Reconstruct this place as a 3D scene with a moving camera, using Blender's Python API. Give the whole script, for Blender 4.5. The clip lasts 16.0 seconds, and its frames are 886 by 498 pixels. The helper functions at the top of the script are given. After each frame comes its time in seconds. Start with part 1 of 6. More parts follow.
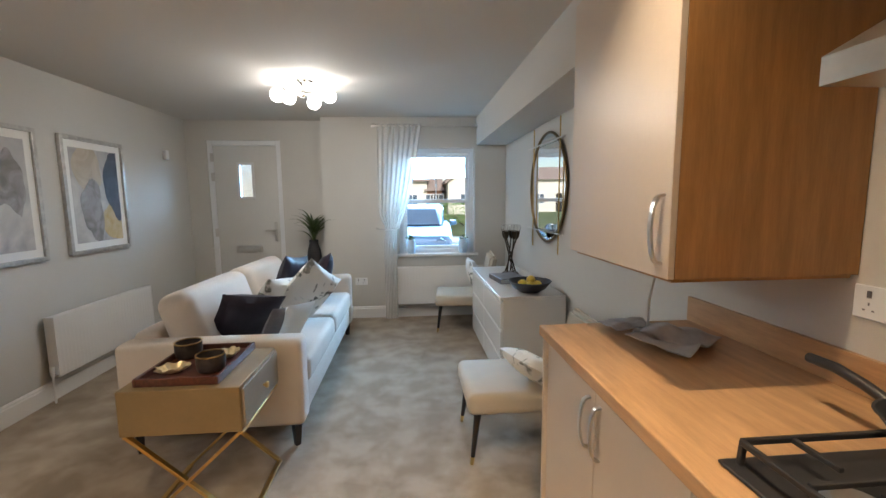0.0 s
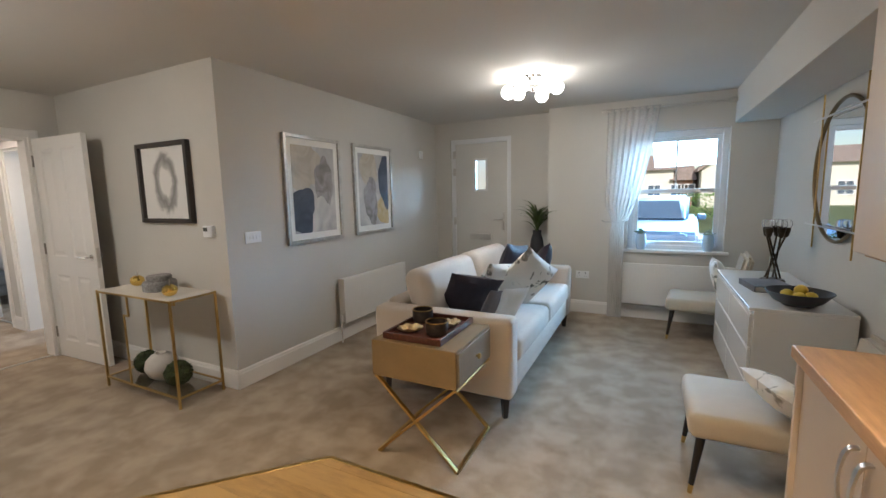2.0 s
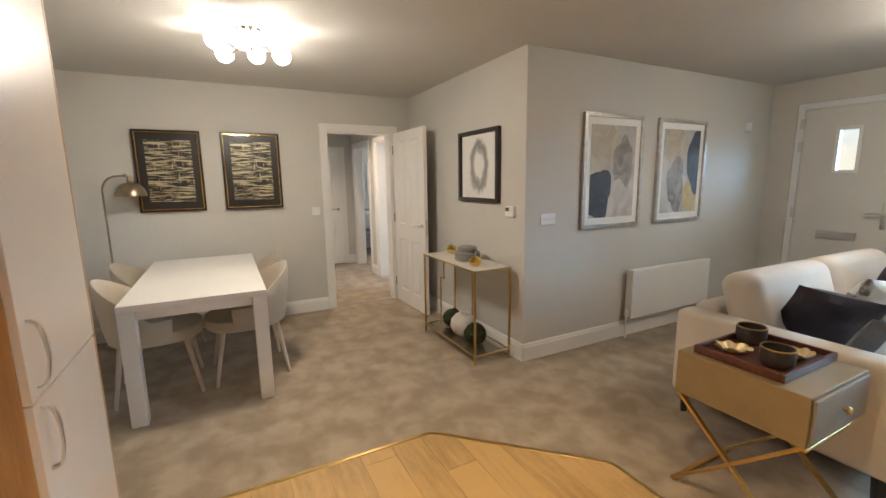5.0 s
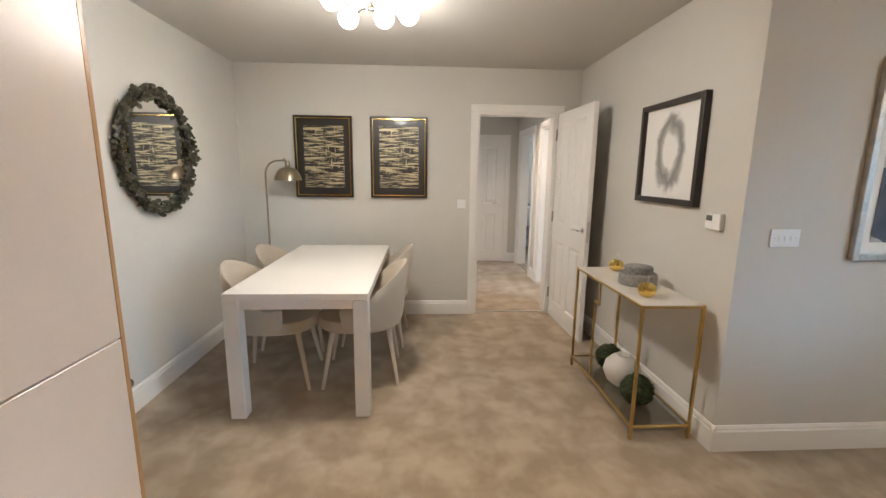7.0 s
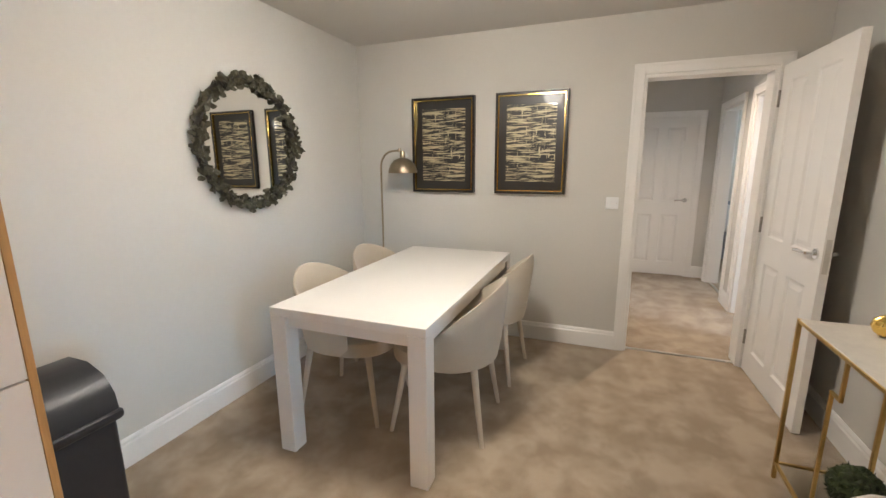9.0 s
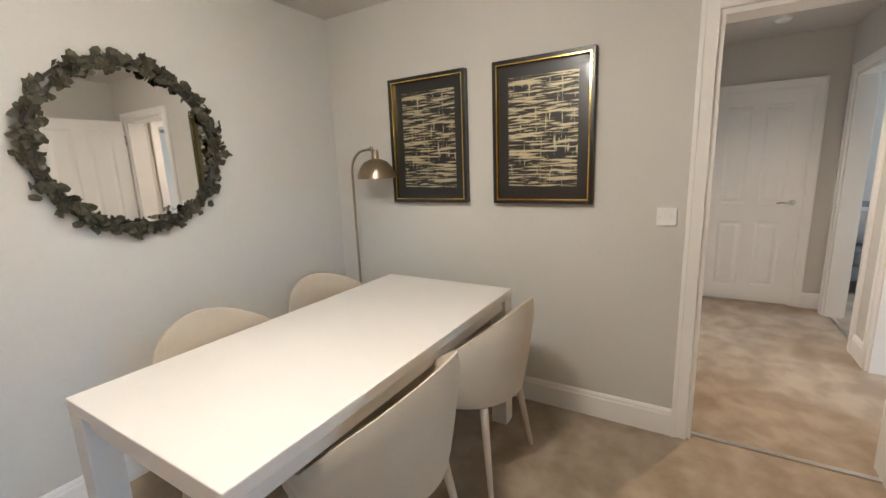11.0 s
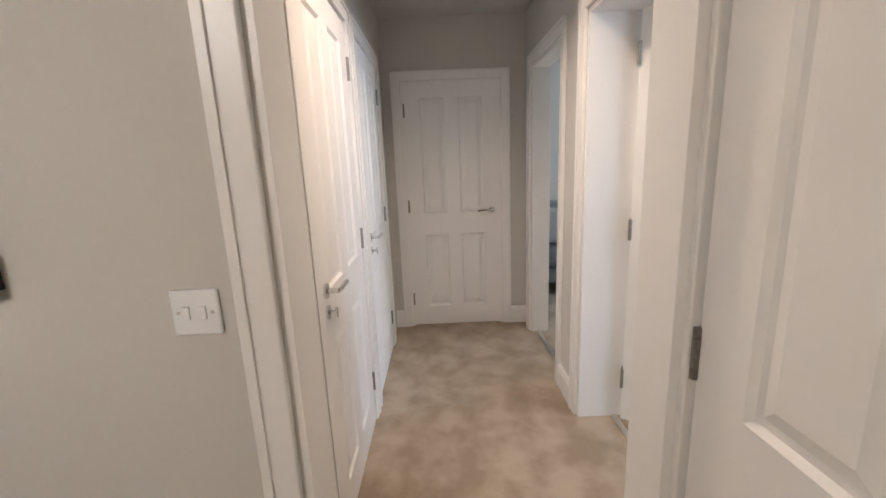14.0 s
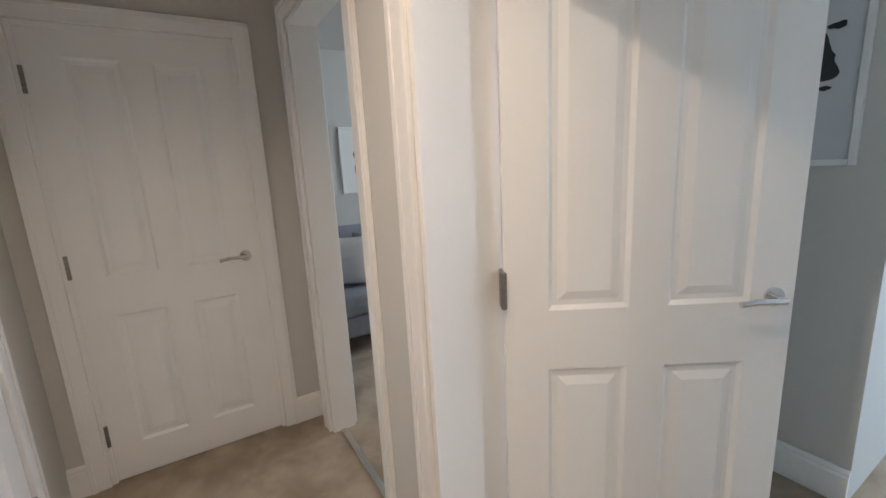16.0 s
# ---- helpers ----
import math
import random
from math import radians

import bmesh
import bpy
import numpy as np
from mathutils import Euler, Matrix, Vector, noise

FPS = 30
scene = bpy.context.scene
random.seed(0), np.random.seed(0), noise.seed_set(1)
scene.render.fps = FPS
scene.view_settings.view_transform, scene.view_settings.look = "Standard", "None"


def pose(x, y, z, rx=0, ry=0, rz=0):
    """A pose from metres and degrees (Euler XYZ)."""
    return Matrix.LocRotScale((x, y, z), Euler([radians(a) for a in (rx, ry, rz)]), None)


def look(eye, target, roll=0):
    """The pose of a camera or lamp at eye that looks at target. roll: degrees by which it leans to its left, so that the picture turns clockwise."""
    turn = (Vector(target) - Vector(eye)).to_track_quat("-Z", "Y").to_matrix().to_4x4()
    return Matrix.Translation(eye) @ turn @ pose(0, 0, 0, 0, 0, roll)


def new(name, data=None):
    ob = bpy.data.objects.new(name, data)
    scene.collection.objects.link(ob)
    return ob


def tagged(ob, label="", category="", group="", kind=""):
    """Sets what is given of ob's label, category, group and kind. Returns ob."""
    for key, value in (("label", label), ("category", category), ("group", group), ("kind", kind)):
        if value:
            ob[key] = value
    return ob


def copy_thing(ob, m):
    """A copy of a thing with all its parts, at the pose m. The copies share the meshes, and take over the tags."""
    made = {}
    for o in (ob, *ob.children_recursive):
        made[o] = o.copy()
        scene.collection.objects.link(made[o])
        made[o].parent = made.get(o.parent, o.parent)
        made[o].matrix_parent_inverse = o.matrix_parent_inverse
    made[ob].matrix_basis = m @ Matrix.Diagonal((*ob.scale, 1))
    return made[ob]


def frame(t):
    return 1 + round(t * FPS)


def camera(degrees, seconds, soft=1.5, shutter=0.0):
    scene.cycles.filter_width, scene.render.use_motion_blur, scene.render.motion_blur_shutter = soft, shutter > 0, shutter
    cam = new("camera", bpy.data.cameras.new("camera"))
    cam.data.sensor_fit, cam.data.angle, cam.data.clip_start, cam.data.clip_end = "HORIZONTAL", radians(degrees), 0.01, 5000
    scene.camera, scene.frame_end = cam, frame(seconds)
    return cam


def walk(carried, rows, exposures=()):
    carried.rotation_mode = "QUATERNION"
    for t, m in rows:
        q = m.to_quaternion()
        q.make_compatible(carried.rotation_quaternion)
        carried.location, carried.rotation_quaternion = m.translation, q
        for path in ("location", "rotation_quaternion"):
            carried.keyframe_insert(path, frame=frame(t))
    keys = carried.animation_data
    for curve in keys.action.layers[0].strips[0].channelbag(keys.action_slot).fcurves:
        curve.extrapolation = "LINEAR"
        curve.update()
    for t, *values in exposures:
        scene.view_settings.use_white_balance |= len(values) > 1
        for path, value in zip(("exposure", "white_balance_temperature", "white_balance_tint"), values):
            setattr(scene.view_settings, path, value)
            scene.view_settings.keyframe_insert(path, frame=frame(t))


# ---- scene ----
cam = camera(93.3, 16.0)
PATH = [
    (0, (0.156, 0.279, 1.433), (0.312, 2.258, 1.194), -0.6),
    (0.5, (0.215, 0.281, 1.46), (0.076, 2.26, 1.208), -0.6),
    (1, (0.264, 0.283, 1.432), (-0.163, 2.221, 1.18), -1.1),
    (1.5, (0.266, 0.269, 1.428), (-0.409, 2.134, 1.17), -1.2),
    (2, (0.25, 0.25, 1.418), (-0.632, 2.027, 1.16), -1.2),
    (2.5, (0.242, 0.226, 1.427), (-0.821, 1.899, 1.156), -1.2),
    (3, (0.24, 0.2, 1.433), (-0.998, 1.746, 1.154), -1.2),
    (3.5, (0.207, 0.17, 1.44), (-1.183, 1.577, 1.143), -0.8),
    (4, (0.198, 0.168, 1.432), (-1.339, 1.411, 1.126), -0.8),
    (4.5, (0.156, 0.172, 1.424), (-1.499, 1.251, 1.112), -0.8),
    (5, (0.047, 0.235, 1.438), (-1.705, 1.142, 1.112), -0.8),
    (5.2, (-0.008, 0.271, 1.439), (-1.797, 1.103, 1.111), -0.7),
    (7.5, (-0.765, 0.844, 1.409), (-2.728, 0.735, 1.039), 0.7),
    (8, (-0.969, 0.944, 1.409), (-2.905, 0.617, 1.026), 0.5),
    (8.5, (-1.169, 1.015, 1.399), (-3.057, 0.482, 1.009), 0.2),
    (11, (-2.441, 1.217, 1.391), (-4.122, 0.204, 1.005), -2.2),
    (11.5, (-2.712, 1.298, 1.393), (-4.459, 0.403, 1.01), -2.2),
    (12, (-2.934, 1.376, 1.411), (-4.762, 0.66, 1.026), -2.0),
    (12.5, (-3.196, 1.388, 1.41), (-5.095, 0.89, 1.031), -2.0),
    (13, (-3.41, 1.423, 1.407), (-5.35, 1.13, 1.02), -2.0),
    (13.5, (-3.671, 1.497, 1.396), (-5.626, 1.375, 0.992), -2.2),
    (14, (-3.937, 1.564, 1.375), (-5.892, 1.571, 0.949), -2.4),
    (14.5, (-4.25, 1.597, 1.358), (-6.198, 1.752, 0.932), -2.4),
    (15, (-4.536, 1.655, 1.344), (-6.455, 2.017, 0.912), -2.6),
    (15.5, (-4.806, 1.72, 1.344), (-6.651, 2.364, 0.918), -2.9),
    (16, (-5.041, 1.777, 1.345), (-6.723, 2.784, 0.947), -3.0),
]
EXPOSURES = [(0.0, 0.16, 6450, 10), (2.0, 0.08, 6500, 10), (3.0, 0.12, 7250, 11), (4.0, 0.20, 7500, 11), (5.0, 0.34, 7100, 10), (8.0, 0.60, 6700, 10), (11.5, 0.46, 6750, 11), (13.0, 0.42, 6750, 12), (14.5, 0.14, 6450, 14), (15.3, 0.0, 6250, 13), (16.0, 0.08, 6550, 11)]
walk(cam, [(t, look(eye, target, roll)) for t, eye, target, roll in PATH], EXPOSURES)

# ---- world, sun, large lights ----
world = bpy.data.worlds.new("sky")
scene.world = world
world.use_nodes = True
wn = world.node_tree
sky = wn.nodes.new("ShaderNodeTexSky")
sky.sky_type, sky.sun_disc = "NISHITA", False
sky.sun_elevation, sky.sun_rotation = radians(38), radians(200)
wn.nodes["Background"].inputs["Strength"].default_value = 0.15
wn.links.new(sky.outputs[0], wn.nodes["Background"].inputs[0])
sun_data = bpy.data.lights.new("sun", "SUN")
sun_data.energy, sun_data.angle, sun_data.color = 5.0, radians(0.5), (1.0, 0.95, 0.88)
sun = new("sun", sun_data)
# high sun from behind the house, on the street side it lights the far facades
sun.matrix_world = look((0, 0, 20), (-3.0, 12, 11))


def area_lamp(name, place, target, size, watts, color, spread=104):
    d = bpy.data.lights.new(name, "AREA")
    d.shape, d.size, d.energy, d.color = "DISK", size, watts, color
    d.spread = radians(spread)
    ob = new(name, d)
    ob.matrix_world = look(place, target)
    return ob


def window_lamp(name, place, target, w, h, watts, color):
    d = bpy.data.lights.new(name, "AREA")
    d.shape, d.size, d.size_y, d.energy, d.color = "RECTANGLE", w, h, watts, color
    ob = new(name, d)
    ob.matrix_world = look(place, target)
    return ob


WARM = (1.0, 0.78, 0.55)
DAY = (0.33, 0.64, 1.0)
CEIL = 2.38
# unseen panel added above the street, stands in for daylight through the window
window_lamp("added_daylight_panel", (4.6, 14.5, 4.6), (0.49, 5.3, 1.35), 10.0, 5.0, 8800, DAY)
window_lamp("bedroom_daylight", (-4.0, 5.76, 1.5), (-4.6, 3.0, 1.0), 1.1, 1.1, 115, (0.60, 0.78, 1.0))
# added lamp, its source unseen, brightens the far bedroom
window_lamp("bedroom_a_fill", (-7.4, 5.76, 1.5), (-7.9, 3.2, 0.9), 1.1, 1.1, 75, (0.72, 0.85, 1.0))
for fx, fy, fw_ in ((-0.67, 3.84, 13), (-2.97, 0.46, 21)):
    fd_ = bpy.data.lights.new("ceiling_light_lamp", "POINT")
    fd_.energy, fd_.shadow_soft_size, fd_.color = fw_, 0.10, (1.0, 0.95, 0.88)
    new("ceiling_light_lamp", fd_).location = (fx, fy, CEIL - 0.24)
    area_lamp("ceiling_light_lamp", (fx, fy, CEIL - 0.205), (fx, fy, 0), 0.34, fw_ * 0.42, (1.0, 0.95, 0.88), 180)
KITCHEN_SPOTS = [(0.47, -0.12), (0.52, 1.19), (-0.6, 0.8)]
HALL_SPOTS = [(-5.50, 1.70)]
for (sx, sy), sw_ in zip(KITCHEN_SPOTS, (13, 6.5, 10)):
    area_lamp("downlight_lamp", (sx, sy, CEIL - 0.012), (sx, sy, 0), 0.06, sw_, (1.0, 0.77, 0.50))
for sx, sy in HALL_SPOTS:
    area_lamp("downlight_lamp", (sx, sy, CEIL - 0.012), (sx, sy, 0), 0.07, 12, (1.0, 0.81, 0.65), 136)

# ---- materials ----


def mat(name, color, rough=0.6, metal=0.0, vary=0.06, scale=3.0, fine=60.0, bump=0.0, bump_scale=200.0, spec=0.5, stretch=None, sheen=0.0, coat=0.0, random_tone=0.0):
    """A surface with large soft variation, fine grain and a little relief."""
    m = bpy.data.materials.new(name)
    m.use_nodes = True
    nt = m.node_tree
    bsdf = nt.nodes["Principled BSDF"]
    L = nt.links.new
    co = nt.nodes.new("ShaderNodeTexCoord")
    src = co.outputs["Object"]
    if stretch:
        mp = nt.nodes.new("ShaderNodeMapping")
        mp.inputs["Scale"].default_value = stretch
        L(src, mp.inputs[0])
        src = mp.outputs[0]
    n1 = nt.nodes.new("ShaderNodeTexNoise")
    n1.inputs["Scale"].default_value, n1.inputs["Detail"].default_value = scale, 4
    L(src, n1.inputs["Vector"])
    n2 = nt.nodes.new("ShaderNodeTexNoise")
    n2.inputs["Scale"].default_value, n2.inputs["Detail"].default_value = fine, 3
    L(src, n2.inputs["Vector"])
    mix = nt.nodes.new("ShaderNodeMath")
    mix.operation = "MULTIPLY_ADD"
    L(n2.outputs[0], mix.inputs[0])
    mix.inputs[1].default_value = 0.4
    L(n1.outputs[0], mix.inputs[2])
    tone = mix.outputs[0]
    if random_tone:
        oi = nt.nodes.new("ShaderNodeObjectInfo")
        add = nt.nodes.new("ShaderNodeMath")
        add.operation = "MULTIPLY_ADD"
        L(oi.outputs["Random"], add.inputs[0])
        add.inputs[1].default_value = random_tone
        L(tone, add.inputs[2])
        tone = add.outputs[0]
    ramp = nt.nodes.new("ShaderNodeValToRGB")
    lo, hi = [c * (1 - vary) for c in color], [min(1, c * (1 + vary)) for c in color]
    ramp.color_ramp.elements[0].position, ramp.color_ramp.elements[1].position = 0.45, 0.95 + random_tone
    ramp.color_ramp.elements[0].color, ramp.color_ramp.elements[1].color = (*lo, 1), (*hi, 1)
    L(tone, ramp.inputs[0])
    L(ramp.outputs[0], bsdf.inputs["Base Color"])
    bsdf.inputs["Roughness"].default_value, bsdf.inputs["Metallic"].default_value = rough, metal
    bsdf.inputs["Specular IOR Level"].default_value = spec
    bsdf.inputs["Sheen Weight"].default_value = sheen
    bsdf.inputs["Coat Weight"].default_value = coat
    if bump:
        n3 = nt.nodes.new("ShaderNodeTexNoise")
        n3.inputs["Scale"].default_value, n3.inputs["Detail"].default_value = bump_scale, 3
        L(src, n3.inputs["Vector"])
        b = nt.nodes.new("ShaderNodeBump")
        b.inputs["Strength"].default_value, b.inputs["Distance"].default_value = bump, 0.004
        L(n3.outputs[0], b.inputs["Height"])
        L(b.outputs[0], bsdf.inputs["Normal"])
    return m


def glow(name, color, strength):
    m = bpy.data.materials.new(name)
    m.use_nodes = True
    b = m.node_tree.nodes["Principled BSDF"]
    b.inputs["Base Color"].default_value = (0.9, 0.9, 0.9, 1)
    b.inputs["Emission Color"].default_value = (*color, 1)
    b.inputs["Emission Strength"].default_value = strength
    return m


def clear_glass(name, rough=0.0, tint=(1, 1, 1)):
    m = bpy.data.materials.new(name)
    m.use_nodes = True
    b = m.node_tree.nodes["Principled BSDF"]
    b.inputs["Base Color"].default_value = (*tint, 1)
    b.inputs["Transmission Weight"].default_value, b.inputs["Roughness"].default_value, b.inputs["IOR"].default_value = 1.0, rough, 1.45
    return m


def carpet_mat():
    """Cut-pile carpet: brushed patches of two tones and a fine tuft."""
    m = bpy.data.materials.new("carpet")
    m.use_nodes = True
    nt = m.node_tree
    L = nt.links.new
    b = nt.nodes["Principled BSDF"]
    co = nt.nodes.new("ShaderNodeTexCoord")
    big = nt.nodes.new("ShaderNodeTexNoise")
    big.inputs["Scale"].default_value, big.inputs["Detail"].default_value, big.inputs["Distortion"].default_value = 5.2, 5, 0.15
    big.inputs["Roughness"].default_value = 0.55
    L(co.outputs["Object"], big.inputs["Vector"])
    ramp = nt.nodes.new("ShaderNodeValToRGB")
    ramp.color_ramp.elements[0].position, ramp.color_ramp.elements[1].position = 0.39, 0.62
    ramp.color_ramp.elements[0].color = (0.325, 0.25, 0.175, 1)
    ramp.color_ramp.elements[1].color = (0.475, 0.38, 0.282, 1)
    L(big.outputs[0], ramp.inputs[0])
    tuft = nt.nodes.new("ShaderNodeTexNoise")
    tuft.inputs["Scale"].default_value, tuft.inputs["Detail"].default_value = 260, 2
    L(co.outputs["Object"], tuft.inputs["Vector"])
    mul = nt.nodes.new("ShaderNodeMixRGB")
    mul.blend_type = "MULTIPLY"
    mul.inputs[0].default_value = 0.32
    L(ramp.outputs[0], mul.inputs[1])
    L(tuft.outputs["Fac"], mul.inputs[2])
    L(mul.outputs[0], b.inputs["Base Color"])
    b.inputs["Roughness"].default_value = 0.95
    b.inputs["Specular IOR Level"].default_value = 0.1
    b.inputs["Sheen Weight"].default_value = 0.25
    bp = nt.nodes.new("ShaderNodeBump")
    bp.inputs["Strength"].default_value, bp.inputs["Distance"].default_value = 0.6, 0.006
    L(tuft.outputs["Fac"], bp.inputs["Height"])
    L(bp.outputs[0], b.inputs["Normal"])
    return m


M_WALL = mat("wall_paint", (0.585, 0.57, 0.535), 0.85, vary=0.03, scale=1.2, bump=0.08, bump_scale=350, spec=0.2)
M_CEIL = mat("ceiling_paint", (0.58, 0.565, 0.54), 0.9, vary=0.02, scale=1.0, bump=0.06, bump_scale=250, spec=0.2)
M_WHITE = mat("white_satin_paint", (0.80, 0.79, 0.77), 0.35, vary=0.02, scale=2, bump=0.03, bump_scale=90)
M_UPVC = mat("white_plastic", (0.78, 0.79, 0.80), 0.3, vary=0.02)
M_CARPET = carpet_mat()
M_OAKFLOOR = mat("oak_plank", (0.42, 0.265, 0.105), 0.38, vary=0.22, scale=5, fine=30, bump=0.1, bump_scale=60, stretch=(1.0, 7, 7), random_tone=0.5)
M_OAK = mat("oak_veneer", (0.36, 0.185, 0.065), 0.4, vary=0.22, scale=4, fine=25, bump=0.04, bump_scale=80, stretch=(9, 9, 0.9))
M_WORKTOP = mat("oak_laminate_worktop", (0.46, 0.275, 0.14), 0.35, vary=0.20, scale=4, fine=25, bump=0.04, bump_scale=80, stretch=(9, 1.0, 9))
M_UNIT = mat("cashmere_unit_front", (0.56, 0.48, 0.41), 0.35, vary=0.03, scale=2)
M_STEEL = mat("brushed_steel", (0.62, 0.60, 0.57), 0.28, 1.0, vary=0.08, scale=8)
M_HINGE = mat("worn_hinge_steel", (0.30, 0.28, 0.26), 0.35, 1.0, vary=0.2, scale=20)
M_CHROME = mat("chrome", (0.75, 0.75, 0.75), 0.12, 1.0, vary=0.03)
M_BRASS = mat("aged_brass", (0.55, 0.37, 0.14), 0.28, 1.0, vary=0.15, scale=9)
M_GOLD = mat("polished_gold", (0.85, 0.60, 0.18), 0.15, 1.0, vary=0.05)
M_BLACK = mat("black_plastic", (0.02, 0.02, 0.023), 0.4, vary=0.2)
M_DARKWOOD = mat("black_stained_wood", (0.02, 0.015, 0.012), 0.4, vary=0.3, stretch=(8, 8, 1))
M_SOFA = mat("cream_sofa_fabric", (0.60, 0.535, 0.47), 0.9, vary=0.06, scale=5, fine=150, bump=0.35, bump_scale=500, spec=0.2, sheen=0.25)
M_CHAIR = mat("beige_velvet", (0.51, 0.44, 0.345), 0.85, vary=0.06, scale=6, fine=120, bump=0.2, bump_scale=500, spec=0.2, sheen=0.3)
M_PLUM = mat("aubergine_satin", (0.020, 0.012, 0.022), 0.5, vary=0.35, scale=12, bump=0.4, bump_scale=40)
M_GREYCUSH = mat("grey_velvet", (0.16, 0.155, 0.17), 0.7, vary=0.2, scale=12)
M_GLOSSWHITE = mat("white_gloss_lacquer", (0.82, 0.80, 0.77), 0.18, vary=0.015, coat=0.3)
M_TABLE = mat("white_table_lacquer", (0.74, 0.71, 0.67), 0.3, vary=0.02)
M_LEATHER = mat("taupe_leatherette", (0.225, 0.158, 0.078), 0.45, vary=0.08, scale=10, bump=0.25, bump_scale=320)
M_GLASS = clear_glass("clear_glass")
M_MIRROR = mat("mirror_silver", (0.90, 0.91, 0.91), 0.02, 1.0, vary=0.005)


# ---- mesh tools ----
class Build:
    """Gathers shapes into one mesh."""

    def __init__(self):
        self.bm = bmesh.new()

    def box(self, x0, x1, y0, y1, z0, z1, bevel=0.0, seg=2, m=None):
        t = bmesh.new()
        bmesh.ops.create_cube(t, size=1, matrix=Matrix.Translation(((x0 + x1) / 2, (y0 + y1) / 2, (z0 + z1) / 2)) @ Matrix.Diagonal((abs(x1 - x0), abs(y1 - y0), abs(z1 - z0), 1)))
        if bevel:
            bmesh.ops.bevel(t, geom=t.edges[:], offset=bevel, segments=seg, affect="EDGES", profile=0.5)
        return self.add(t, m)

    def add(self, t, m=None):
        if m is not None:
            bmesh.ops.transform(t, matrix=m, verts=t.verts[:])
        me = bpy.data.meshes.new("tmp")
        t.to_mesh(me)
        t.free()
        self.bm.from_mesh(me)
        bpy.data.meshes.remove(me)
        return self

    def rod(self, p, q, r, r2=None, seg=12):
        p, q = Vector(p), Vector(q)
        d = q - p
        t = bmesh.new()
        bmesh.ops.create_cone(t, cap_ends=True, segments=seg, radius1=r, radius2=r if r2 is None else r2, depth=d.length)
        return self.add(t, Matrix.Translation((p + q) / 2) @ d.to_track_quat("Z", "Y").to_matrix().to_4x4())

    def bar(self, p, q, w, h):
        """A square bar from p to q."""
        p, q = Vector(p), Vector(q)
        d = q - p
        t = bmesh.new()
        bmesh.ops.create_cube(t, size=1, matrix=Matrix.Diagonal((w, h, d.length, 1)))
        bmesh.ops.bevel(t, geom=t.edges[:], offset=min(w, h) * 0.12, segments=1, affect="EDGES")
        return self.add(t, Matrix.Translation((p + q) / 2) @ d.to_track_quat("Z", "Y").to_matrix().to_4x4())

    def lathe(self, profile, seg=28, m=None):
        """profile: (radius, height) from bottom to top."""
        t = bmesh.new()
        rings = []
        for r, z in profile:
            if r < 1e-5:
                rings.append([t.verts.new((0, 0, z))])
            else:
                rings.append([t.verts.new((r * math.cos(2 * math.pi * i / seg), r * math.sin(2 * math.pi * i / seg), z)) for i in range(seg)])
        for a, b in zip(rings, rings[1:]):
            for i in range(seg):
                j = (i + 1) % seg
                if len(a) == 1 and len(b) > 1:
                    t.faces.new((a[0], b[j], b[i]))
                elif len(b) == 1 and len(a) > 1:
                    t.faces.new((a[i], a[j], b[0]))
                elif len(a) > 1:
                    t.faces.new((a[i], a[j], b[j], b[i]))
        return self.add(t, m)

    def ball(self, c, r, seg=16, squash=1.0):
        t = bmesh.new()
        bmesh.ops.create_uvsphere(t, u_segments=seg, v_segments=seg // 2 + 2, radius=r)
        return self.add(t, Matrix.Translation(c) @ Matrix.Diagonal((1, 1, squash, 1)))

    def tube(self, pts, r, seg=10):
        """A round tube along points."""
        t = bmesh.new()
        pts = [Vector(p) for p in pts]
        rings = []
        up = Vector((0.13, 0.31, 0.94)).normalized()
        for i, p in enumerate(pts):
            d = (pts[min(i + 1, len(pts) - 1)] - pts[max(i - 1, 0)]).normalized()
            a = d.cross(up)
            if a.length < 1e-3:
                a = d.cross(Vector((1, 0, 0)))
            a.normalize()
            b = d.cross(a)
            rings.append([t.verts.new(p + r * (math.cos(2 * math.pi * k / seg) * a + math.sin(2 * math.pi * k / seg) * b)) for k in range(seg)])
        for ra, rb in zip(rings, rings[1:]):
            for k in range(seg):
                t.faces.new((ra[k], ra[(k + 1) % seg], rb[(k + 1) % seg], rb[k]))
        t.faces.new(rings[0])
        t.faces.new(rings[-1][::-1])
        bmesh.ops.recalc_face_normals(t, faces=t.faces[:])
        return self.add(t)

    def prism(self, outline, z0, z1, m=None):
        """A flat outline (x, y) raised from z0 to z1."""
        t = bmesh.new()
        low = [t.verts.new((x, y, z0)) for x, y in outline]
        top = [t.verts.new((x, y, z1)) for x, y in outline]
        t.faces.new(low[::-1])
        t.faces.new(top)
        for i in range(len(low)):
            j = (i + 1) % len(low)
            t.faces.new((low[i], low[j], top[j], top[i]))
        bmesh.ops.recalc_face_normals(t, faces=t.faces[:])
        return self.add(t, m)

